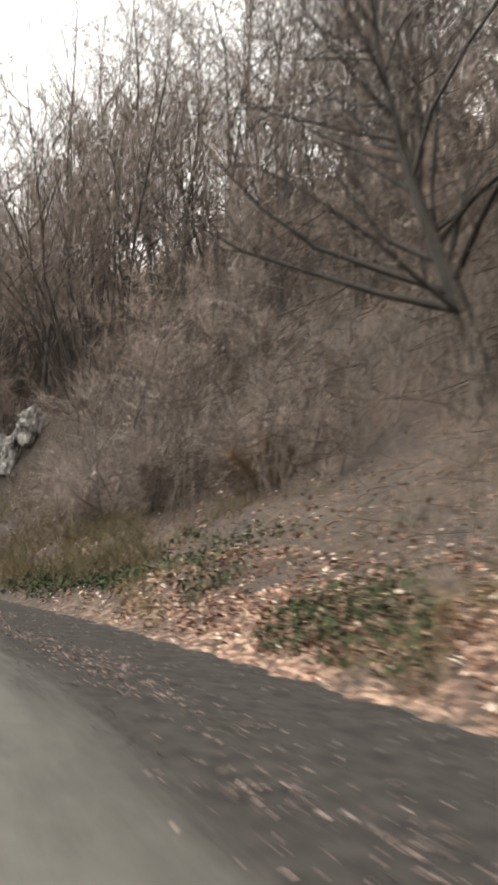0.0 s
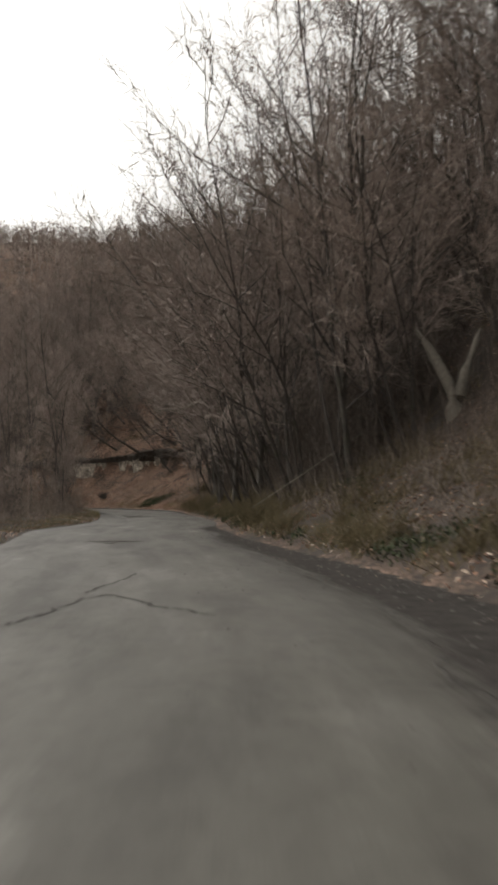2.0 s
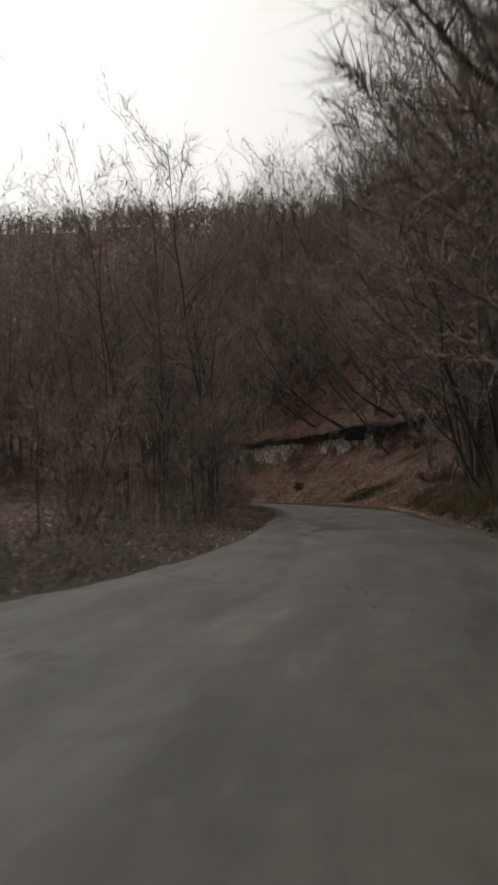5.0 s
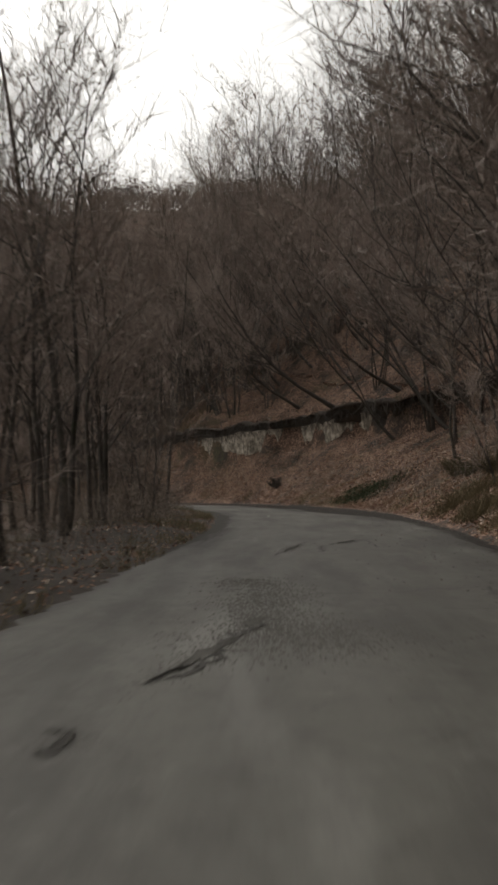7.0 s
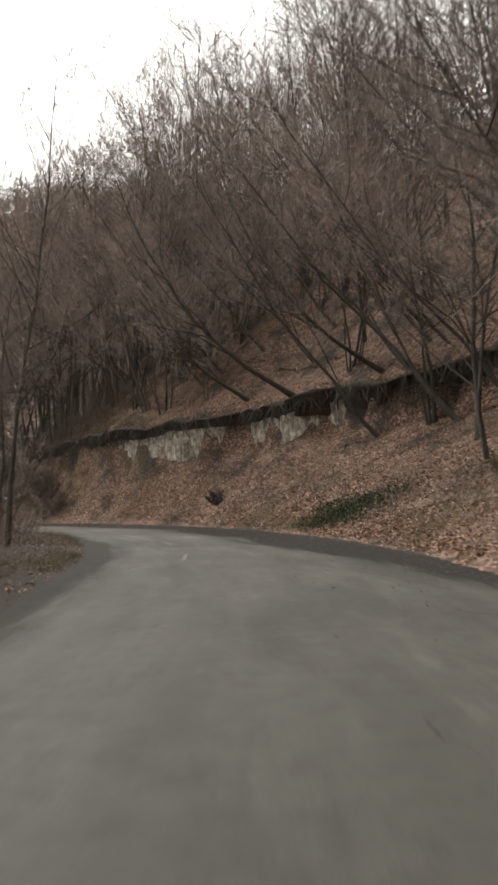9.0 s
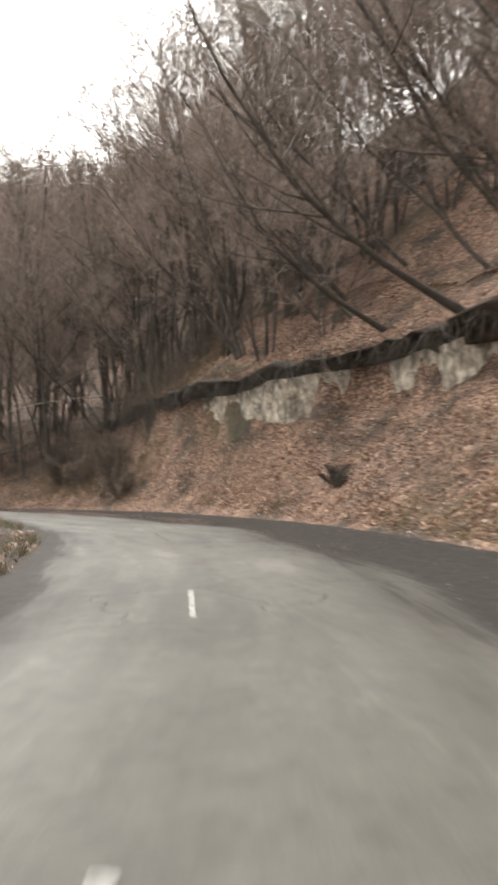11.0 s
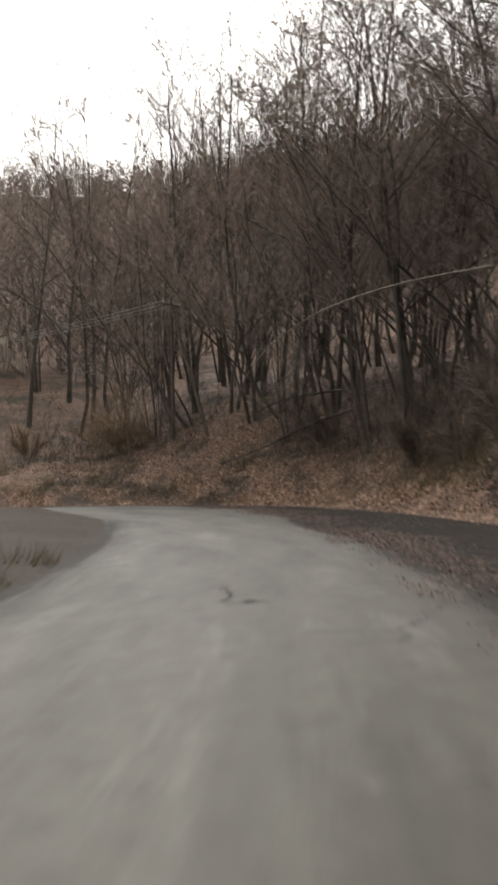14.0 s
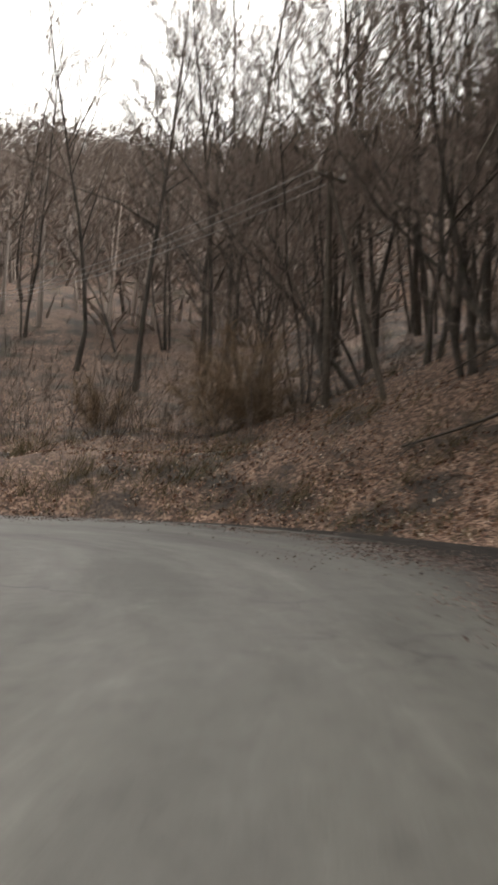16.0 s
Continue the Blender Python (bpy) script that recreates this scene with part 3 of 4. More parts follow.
add_model("slender dark bare tree with a curved leaning trunk", seed=13, height=15, radius=0.09, lean=(0.8, 0.1), stems=2, low=0.35, limbs=16, twigs=1200, bend=0.14, upturn=0.13)


def plant(k, x, y, turn, size, sink=0.0):
    """A tree of model k, standing on the ground at x, y."""
    label, bark, twig, how, made = models[k]
    z = float(land(x, y)[0]) - sink
    m = pose(x, y, z, 0, 0, turn) @ Matrix.Diagonal((size, size, size, 1))
    if not made:
        ob = tree_model("tree", label, bark, twig, **how)
        tagged(ob, group=WOODS)
        ob.matrix_basis = m
        made.append(ob)
        return ob
    ob = copy_thing(made[0], m)
    ob.matrix_basis = m
    return ob


def joined_wood(name, label, places, thin=0.5):
    """Trees further up the slope, as one mesh: model, x, y, turn, size."""
    stock = {}
    v, q, t, n = [], [], [], 0
    for k, x, y, turn, size in places:
        if k not in stock:
            how = dict(models[k][3])
            how["twigs"] = int(how.get("twigs", 520) * thin)
            stock[k] = grow(**how)
        z = float(land(x, y)[0])
        c, s_ = math.cos(radians(turn)) * size, math.sin(radians(turn)) * size
        for w in stock[k]:
            p = np.concatenate(w.v)
            v.append(np.c_[x + c * p[:, 0] - s_ * p[:, 1], y + s_ * p[:, 0] + c * p[:, 1], z + size * p[:, 2]])
            if w.q:
                q.append(np.concatenate(w.q) + n)
            if w.t:
                t.append(np.concatenate(w.t) + n)
            n += len(p)
    me = mesh_of(name, np.concatenate(v), np.concatenate(q), np.concatenate(t), TWIG, True)
    me.materials.append(BARK)
    kinds = np.zeros(len(me.polygons), int)
    kinds[: sum(len(k_) for k_ in q)] = 1
    me.polygons.foreach_set("material_index", kinds)
    return tagged(new(name, me), label, "trees", kind="stuff")

# trees scattered along the slopes, thicker near the road
rng = np.random.default_rng(11)
taken = []


def clear_of(x, y, gap):
    for a, b in taken:
        if (a - x) ** 2 + (b - y) ** 2 < gap * gap:
            return False
    taken.append((x, y))
    return True


def scatter(count, low, high, box, pick, gap, side=2, size=(0.75, 1.15), bag=None):
    """Trees between two distances from the road's edge, within a box of the plan."""
    done = 0
    for _ in range(60):
        x, y = rng.uniform(box[0], box[1], 400), rng.uniform(box[2], box[3], 400)
        away = road_side(x, y)[side]
        for a, b, d in zip(x, y, away):
            if done >= count:
                return
            if -130 < a < -113 and 101 < b < 123.5 or -156 < a < -112 and b < 121.5 + 0.74 * (a + 127.6):
                continue
            if side == 2 and d < 9.5 and (1 < a < 15 and 40 < b < 60 or 16 < a < 32 and 22 < b < 47):
                continue
            if low < d < high and clear_of(a, b, gap):
                k = int(rng.choice(pick))
                row = (k, a, b, rng.uniform(195, 250) if side == 2 and k > 7 else rng.uniform(0, 360), rng.uniform(*size))
                if bag is None:
                    plant(*row)
                else:
                    bag.append(row)
                done += 1


bag = []
# trees that stand out, each at its own place: model, x, y, the way it leans, size
for k, x, y, turn, size in [
        (12, -89.6, 129.9, 228, 1.1), (11, -68.9, 125.8, 232, 1.05), (11, -75.9, 128.4, 236, 0.85), (7, -84.5, 138.0, 190, 1.05), (12, -84.0, 131.5, 222, 1.0), (12, -71.4, 130.3, 215, 1.15), (2, -86.2, 129.0, 20, 1.3), (2, -66.6, 127.6, 60, 1.3), (2, -91.5, 130.0, 90, 1.3),
        (8, -80.0, 140.0, 200, 1.0), (0, -96.0, 141.0, 30, 1.0), (3, -88.6, 129.2, 210, 1.0), (2, -80.6, 128.4, 190, 0.9), (12, -79.4, 129.6, 230, 0.9), (11, -62.5, 126.0, 230, 0.9), (12, -58.5, 126.5, 225, 1.0),
        (12, -100.4, 130.6, 230, 0.9), (1, -115.8, 126.9, 180, 0.9), (12, -109.6, 131.4, 225, 0.85), (2, -135.0, 118.0, 40, 1.1), (2, -138.0, 115.5, 150, 1.1), (0, -147.4, 113.6, 60, 1.45), (1, -142.0, 112.6, 100, 1.4),
        (7, -131.6, 122.6, 190, 1.2), (7, -136.5, 124.5, 170, 1.3), (0, -152.0, 119.0, 40, 1.5), (7, -143.5, 119.5, 80, 1.4), (1, -151.0, 104.0, 140, 1.45), (6, -155.0, 111.5, 10, 1.5), (2, -121.8, 124.4, 250, 0.9), (1, -137.2, 121.0, 220, 1.4), (0, -147.0, 108.6, 20, 1.45), (2, -144.0, 116.5, 0, 1.2),
        (4, -43.7, 87.0, 30, 1.15), (1, -40.1, 83.4, 160, 0.95), (4, -40.9, 83.9, 200, 1.2), (4, -34.9, 79.3, 50, 0.9), (4, -44.6, 87.4, 120, 1.2), (1, -47.8, 86.0, 310, 0.9), (4, -39.4, 82.6, 10, 1.1), (2, -38.2, 77.0, 10, 0.85), (0, -40.6, 78.9, 80, 0.8), (4, -43.0, 86.0, 70, 1.0),
        (0, -103.0, 131.2, 0, 1.3), (7, -105.6, 132.4, 80, 1.35), (1, -99.5, 132.0, 200, 1.3), (6, -101.0, 134.0, 40, 1.45), (0, -108.0, 131.4, 120, 1.25), (7, -97.0, 132.4, 300, 1.35), (6, -106.5, 132.5, 10, 1.5),
        (0, -113.2, 127.6, 60, 1.3), (7, -116.6, 129.4, 20, 1.4), (1, -119.6, 128.0, 250, 1.35), (6, -122.2, 131.2, 90, 1.4), (0, -124.6, 127.8, 10, 1.3), (7, -128.6, 126.2, 190, 1.3),
        (0, -92.0, 134.0, 50, 1.45), (7, -95.6, 136.2, 110, 1.5), (1, -89.4, 136.6, 210, 1.45), (0, -98.6, 135.4, 330, 1.45), (7, -86.4, 137.4, 20, 1.4),
        (9, 26.0, 34.6, 165, 1.0), (5, 20.2, 44.5, 30, 1.1), (5, 17.0, 47.5, 90, 1.0), (5, 23.2, 43.6, 200, 1.0), (5, 26.8, 41.5, 310, 1.1), (2, 24.5, 47.5, 60, 0.8), (5, 13.6, 52.0, 140, 0.9), (5, 29.5, 38.5, 20, 1.0), (2, 20.5, 50.5, 250, 0.8), (12, 28.5, 45.0, 190, 0.8), (5, 21.5, 40.6, 80, 0.7), (5, 18.2, 43.0, 10, 0.75), (10, -3.4, 61.4, 222, 1.3), (10, -8.6, 67.0, 222, 1.25), (6, -28.5, 92.0, 170, 0.8), (10, -13.6, 72.4, 222, 1.2),
        (6, -10.2, 68.6, 222, 1.2), (7, -5.6, 64.2, 222, 1.0), (6, -16.0, 74.6, 222, 1.25), (7, -21.5, 80.6, 225, 1.0), (6, -1.2, 60.4, 222, 1.1), (7, 4.0, 62.6, 222, 0.95), (1, 13.0, 56.0, 222, 0.95), (10, -26.5, 87.6, 228, 1.3), (7, -31.5, 93.2, 225, 1.3), (7, -34.5, 98.0, 225, 1.3), (6, -29.5, 90.6, 200, 1.3), (0, -36.5, 101.5, 30, 1.3)]:
    taken.append((x, y))
    plant(k, x, y, turn, size, 0.1)

scatter(16, 7.5, 24, (-124, -92, 124, 152), [0, 1, 7, 7, 3], 2.0, size=(1.2, 1.5))
scatter(44, 3.2, 12, (-32, 12, 38, 98), [10, 10, 7, 6, 2, 12], 2.0, size=(0.95, 1.3))
scatter(30, 3.2, 10, (-14, 45, 18, 90), [5, 5, 5, 2], 1.7, size=(0.7, 1.05))
scatter(26, 9.5, 26, (-2, 40, 38, 84), [10, 7, 6, 5], 2.0, size=(0.9, 1.2), bag=bag)
scatter(36, 9, 22, (-12, 48, 20, 95), [7, 10, 2, 6, 10], 2.0, size=(0.9, 1.25), bag=bag)
scatter(30, 2.2, 14, (-41, -8, 60, 112), [2, 5, 5, 7, 4], 1.8, size=(0.7, 1.05))
scatter(4, 3.5, 12, (-56, -40, 85, 125), [0, 7, 1, 6], 2.4, size=(0.85, 1.1))
scatter(26, 8, 17, (-100, -46, 105, 165), [0, 12, 12, 7, 3, 2], 2.0, size=(1.1, 1.45))
scatter(15, 4.0, 12, (-160, -112, 85, 150), [0, 1, 12, 7, 12, 6], 2.4, size=(1.0, 1.4))
scatter(26, 12, 24, (-160, -92, 85, 150), [0, 1, 12, 7, 12, 6], 2.4, size=(1.1, 1.45), bag=bag)
scatter(26, 1.8, 12, (-70, -32, 60, 105), [0, 1, 4, 4, 7, 5], 1.9, side=3, size=(0.6, 1.0))
scatter(22, 2.0, 12, (-36, -6, 40, 80), [4, 5, 5], 1.9, side=3, size=(0.45, 0.75), bag=bag)
scatter(30, 6, 26, (-44, -20, 86, 122), [7, 6, 2, 10], 1.8, size=(1.1, 1.45), bag=bag)
scatter(26, 9, 30, (-4, 40, 40, 90), [7, 6, 10], 2.0, size=(1.1, 1.4), bag=bag)
scatter(22, 8, 30, (-150, -108, 118, 150), [0, 1, 7], 2.0, size=(1.2, 1.5), bag=bag)
scatter(46, 14, 40, (-50, 60, 30, 130), [0, 1, 7, 2], 2.8, size=(0.95, 1.3), bag=bag)
scatter(84, 15, 50, (-108, -36, 100, 185), [0, 1, 7, 3, 2], 2.6, size=(1.0, 1.4), bag=bag)
scatter(44, 18, 64, (-190, -95, 75, 185), [1, 7, 0, 12], 3.2, size=(0.95, 1.3), bag=bag)
joined_wood("slope_trees", "bare grey-brown trees standing close together up the slope", bag, 0.42)

# far woods on the hillsides
rng = np.random.default_rng(23)
wood = Wood()
fx, fy = rng.uniform(-430, 60, 30000), rng.uniform(0, 480, 30000)
fs, fl, fr, fd = road_side(fx, fy)
keep = ((fr > 40) & (rng.uniform(0, 1, len(fx)) < np.clip(1.05 - fr / 300, 0.42, 1)))
fx, fy = fx[keep][:6600], fy[keep][:6600]
fz = land(fx, fy)
n = len(fx)
fh = rng.uniform(8, 15, n) * (1 + 0.28 * hash_noise(fx, fy, 26, 44))
root = np.c_[fx, fy, fz - 0.5]
top = root + np.c_[rng.normal(0, 0.08, n) * fh, rng.normal(0, 0.08, n) * fh, fh]
wood.spikes(root, root + (top - root) * 0.92, rng.uniform(0.16, 0.28, n))
wide = fh * rng.uniform(0.2, 0.34, n)
heart = root + (top - root) * 0.54
for _ in range(7):
    b = root + (top - root) * rng.uniform(0.25, 0.6, n)[:, None]
    w = rng.uniform(0, 6.28, n)
    tip = heart + np.c_[np.cos(w) * wide, np.sin(w) * wide, fh * rng.uniform(-0.1, 0.26, n)]
    wood.twigs(b, tip, 0.11)
for _ in range(28):
    w, u, e = rng.uniform(0, 6.28, n), np.sqrt(rng.uniform(0, 1, n)), rng.uniform(-1, 1, n)
    c = heart + np.c_[np.cos(w) * wide * u * np.sqrt(1 - e * e), np.sin(w) * wide * u * np.sqrt(1 - e * e), 0.46 * fh * e]
    wood.twigs(c, c + np.c_[np.cos(w) * 0.6 + rng.normal(0, 0.5, n), np.sin(w) * 0.6 + rng.normal(0, 0.5, n), rng.uniform(0.1, 1.1, n)] * rng.uniform(1.1, 2.6, n)[:, None], 0.125)
far = tagged(new("far_woods", wood.mesh("far_woods", TWIG)), "distant bare brown woods covering the hillsides", "woods", kind="stuff")


# ---- leaf litter, grass and scrub ----
def leaves(name, label, x, y, z, size, mat, seed, tilt=0.5):
    """Small folded leaves lying on a surface, each of two faces."""
    rg = np.random.default_rng(seed)
    n = len(x)
    c = np.c_[x, y, z + 0.012 + rg.uniform(0, 0.03, n)]
    w = rg.uniform(0, 6.28, n)
    ln, wd = size * rg.uniform(0.6, 1.3, n), size * rg.uniform(0.3, 0.6, n)
    a = np.c_[np.cos(w), np.sin(w), rg.normal(0, tilt, n)]
    b = np.c_[-np.sin(w), np.cos(w), rg.normal(0, tilt, n)]
    p0, p1 = c - a * ln[:, None] / 2, c + a * ln[:, None] / 2
    up = np.c_[np.zeros(n), np.zeros(n), rg.uniform(0, 0.4, n) * wd]
    p2, p3 = c + b * wd[:, None] / 2 + up, c - b * wd[:, None] / 2 + up
    v = np.stack([p0, p2, p1, p3], 1).reshape(-1, 3)
    o = 4 * np.arange(n)[:, None]
    ob = new(name, mesh_of(name, v, None, np.concatenate([o + [0, 2, 1], o + [0, 3, 2]]), mat))
    return tagged(ob, label, "leaves", kind="stuff")


rng = np.random.default_rng(5)


def beside(count, near, far, spread, test, s_low=100, s_high=330, inner=False):
    """Places outside one edge of the road, thinning out with the distance from it."""
    i = rng.integers(np.searchsorted(ALONG, s_low), np.searchsorted(ALONG, s_high), count)
    away = near + np.minimum(rng.exponential(spread, count), far - near)
    lat_ = -(CENTRE[i, 2] + away) if inner else CENTRE[i, 3] + away
    x = CENTRE[i, 0] + RIGHT[i, 0] * lat_ + TANGENT[i, 0] * rng.uniform(-0.4, 0.4, count)
    y = CENTRE[i, 1] + RIGHT[i, 1] * lat_ + TANGENT[i, 1] * rng.uniform(-0.4, 0.4, count)
    s, lat_, dr, dl = road_side(x, y)
    keep = (dl > 0 if inner else dr > near - 0.1) & test(x, y, dr)
    return x[keep], y[keep]


x, y = beside(170000, 0.0, 22, 4.2, lambda x, y, dr: hash_noise(x, y, 3.0, 9) + 0.5 * hash_noise(x, y, 0.8, 10) > -0.45, 100, 313)
bx, by = rng.uniform(-146, -104, 150000), rng.uniform(98, 136, 150000)
bend_edge = road_side(bx, by)[2]
on_bank = (bend_edge > 0) & (rng.uniform(0, 1, len(bx)) < np.exp(-bend_edge / 9)) & (hash_noise(bx, by, 2.2, 19) + 0.6 * hash_noise(bx, by, 0.7, 20) > -0.25)
bx, by = bx[on_bank], by[on_bank]
lx_, ly_ = beside(50000, 0.2, 10, 5.0, lambda x, y, dr: hash_noise(x, y, 2.2, 19) > -0.5, 246, 300)
x, y = np.r_[x, bx, lx_], np.r_[y, by, ly_]
near_s = road_side(x, y)[0]
near_edge = road_side(x, y)[2]
keep = rng.uniform(0, 1, len(x)) < np.maximum(np.interp(near_s, [152, 164, 232, 242], [0.35, 0.3, 0.3, 1]), (near_s < 160) * (near_edge < 2.6) * 1.0)
x, y = x[keep], y[keep]
leaves("fallen_leaves", "brown and orange fallen leaves on the bank", x, y, land(x, y), 0.11, LEAF, 1)
i = np.r_[rng.integers(np.searchsorted(ALONG, 140), np.searchsorted(ALONG, 330), 200000), rng.integers(np.searchsorted(ALONG, 284), np.searchsorted(ALONG, 330), 170000)]
lat_ = rng.uniform(1.2, 6.8, len(i))
slip = rng.uniform(-0.35, 0.35, len(i))
x, y = CENTRE[i, 0] + RIGHT[i, 0] * lat_ + TANGENT[i, 0] * slip, CENTRE[i, 1] + RIGHT[i, 1] * lat_ + TANGENT[i, 1] * slip
inside = lat_ < CENTRE[i, 3]
drift = hash_noise((ALONG[i] + slip) / 5, lat_, 0.9, 12) + 0.5 * hash_noise(x, y, 0.4, 13)
late = ALONG[i] > 270
middle = np.interp(ALONG[i], [150, 280, 307, 317, 324], [2.15, 2.1, 2.3, 3.1, 4.1])
width = np.where(late, 0.75, 0.3) * (1 + 0.6 * hash_noise(ALONG[i] + slip, 0.0, 1.1, 46))
away = (lat_ - middle - 0.25 * hash_noise(ALONG[i] + slip, 0.0, 2.5, 45)) / width
chance = np.exp(-away**2) * np.clip(0.75 + drift, 0.1, 1) * np.where((ALONG[i] < 164) | late, 1, 0.02) * np.clip((ALONG[i] - 272) / 24, 0.25, 1) ** late
keep = inside & (rng.uniform(0, 1, len(i)) < np.where(late, 0.75, 1.3) * chance + 0.05 * (drift > 0.5))
x, y = x[keep], y[keep]
leaves("road_leaves", "brown leaves gathered along the road edge", x, y, road_z(x, y), 0.05, LEAF_WET, 2, 0.3)
x, y = beside(26000, 0.0, 10, 4, lambda x, y, dr: x > -74, 130, 300, True)
leaves("verge_leaves", "dark brown leaves on the inner verge", x, y, land(x, y), 0.08, LEAF, 3)
x, y = beside(60000, 0.1, 3.2, 1.2, lambda x, y, dr: hash_noise(x, y, 2.2, 15) > 0.3, 100, 232)
x2, y2 = -56.0 + rng.normal(0, 1.6, 5000), 113.4 + rng.normal(0, 0.9, 5000)
near_foot = road_side(x2, y2)[2] > 0.15
x, y = np.r_[x, x2[near_foot]], np.r_[y, y2[near_foot]]
leaves("ivy_leaves", "dark green ivy and bramble leaves on the bank foot", x, y, land(x, y) + rng.uniform(0, 0.22, len(x)), 0.09, IVY, 4, 0.8)

# grass and dry stalks along both edges
blades = Wood()
x, y = beside(70000, 0.0, 5, 2, lambda x, y, dr: hash_noise(x, y, 1.8, 17) + 0.5 * hash_noise(x, y, 7, 18) > 0.15)
x2, y2 = beside(30000, 0.0, 4, 1.5, lambda x, y, dr: hash_noise(x, y, 1.8, 17) > 0.0, 130, 300, True)
x, y = np.r_[x, x2], np.r_[y, y2]
b = np.c_[x, y, land(x, y) - 0.02]
k = len(x)
blades.twigs(b, b + np.c_[rng.normal(0, 0.12, k), rng.normal(0, 0.12, k), rng.uniform(0.08, 0.42, k)], 0.007)
tagged(new("verge_grass", blades.mesh("verge_grass", GRASS)), "dry yellowish grass and stalks along the road", "grass", kind="stuff")

# scrub of thin twigs over the bank
scrub = Wood()
x, y = beside(9500, 1.2, 18, 7, lambda x, y, dr: (hash_noise(x, y, 4.5, 21) > -0.2) & (np.abs(y - np.interp(x, LEDGE_X, LEDGE_Y)) > 4 * (x < -45) * (x > -95)))
x2, y2 = beside(4500, 1.4, 10, 4, lambda x, y, dr: dr < 50, 130, 300, True)
x, y = np.r_[x, x2], np.r_[y, y2]
b = np.c_[x, y, land(x, y) - 0.05]
k = len(x)
tip = b + np.c_[rng.normal(0, 0.45, k), rng.normal(0, 0.45, k), rng.uniform(0.4, 1.9, k)]
scrub.spikes(b, tip, 0.01)
for _ in range(4):
    f = rng.uniform(0.25, 0.95, k)[:, None]
    c = b + (tip - b) * f
    scrub.twigs(c, c + rng.normal(0, 0.34, (k, 3)) + [0, 0, 0.15], 0.008)
tagged(new("scrub", scrub.mesh("scrub", SCRUB)), "thin tangled brown scrub on the bank", "undergrowth", kind="stuff")


brush = Wood()
x, y = beside(9500, 2.6, 22, 7, lambda x, y, dr: (hash_noise(x, y, 3.5, 24) > -0.35) & (x > -46) & ~((x > 1) & (x < 13) & (y > 44) & (y < 60.5)) & ((x < 0) | (dr > 4.6 + 2.5 * hash_noise(x, y, 5, 47))), 140, 240)
x2, y2 = beside(8000, 3.5, 48, 11, lambda x, y, dr: (hash_noise(x, y, 4.5, 25) > -0.45) & ((x < -94) | (dr > 26)) & ~((x > -129) & (x < -113) & (y < 123)), 262, 350)
x, y = np.r_[x, x2], np.r_[y, y2]
b = np.c_[x, y, land(x, y) - 0.05]
k = len(x)
tip = b + np.c_[rng.normal(0, 0.7, k), rng.normal(0, 0.7, k), rng.uniform(1.2, 4.6, k)]
brush.spikes(b, tip, 0.018)
for _ in range(6):
    f = rng.uniform(0.25, 0.95, k)[:, None]
    c = b + (tip - b) * f
    brush.twigs(c, c + rng.normal(0, 0.55, (k, 3)) + [0, 0, 0.4], 0.013)
tagged(new("brushwood", brush.mesh("brushwood", SCRUB)), "dense bare grey-brown brushwood on the steep slope", "undergrowth", kind="stuff")

under = Wood()
x, y = beside(9000, 0.8, 30, 8, lambda x, y, dr: (hash_noise(x, y, 2.4, 27) + 0.5 * hash_noise(x, y, 0.8, 28) > -0.1) & (x < -92), 270, 345)
x2, y2 = beside(11000, 0.3, 12, 3, lambda x, y, dr: hash_noise(x, y, 1.6, 27) + 0.5 * hash_noise(x, y, 0.6, 28) > 0.0, 163, 248)
x, y = np.r_[x, x2], np.r_[y, y2]
b = np.c_[x, y, land(x, y) - 0.05]
k = len(x)
for _ in range(5):
    under.twigs(b + rng.normal(0, 0.15, (k, 3)) * [1, 1, 0], b + np.c_[rng.normal(0, 0.4, k), rng.normal(0, 0.4, k), rng.uniform(0.2, 0.9, k)], 0.011)
tagged(new("undergrowth", under.mesh("undergrowth", UNDER)), "olive and straw-coloured undergrowth on the bank", "undergrowth", kind="stuff")


# ---- rocks ----
def rock_bm(seed, size, cuts=3, jag=0.28):
    """A broken block of stone."""
    bm = bmesh.new()
    bmesh.ops.create_icosphere(bm, subdivisions=cuts, radius=0.5)
    for v in bm.verts:
        p = v.co.normalized()
        box = p / max(abs(p.x), abs(p.y), abs(p.z))
        q = p.lerp(box, 0.55) * 0.5
        k = 1 + jag * noise.noise(p * 1.7 + Vector((seed * 3.1, 0, 0))) + 0.5 * jag * noise.noise(p * 4.3 + Vector((0, seed * 1.7, 0)))
        v.co = Vector((q.x * size[0], q.y * size[1], q.z * size[2])) * k
    return bm


def rock(name, label, at, size, mat, seed, turn=0, tip=0, cuts=3, jag=0.28, category="rock", group=""):
    bm = rock_bm(seed, size, cuts, jag)
    me = bpy.data.meshes.new(name)
    bm.to_mesh(me)
    bm.free()
    me.materials.append(mat)
    ob = tagged(new(name, me), label, category, group)
    ob.matrix_basis = pose(*at, tip, 0, turn)
    return ob


rng = np.random.default_rng(31)
# the pale rock band under the ledge


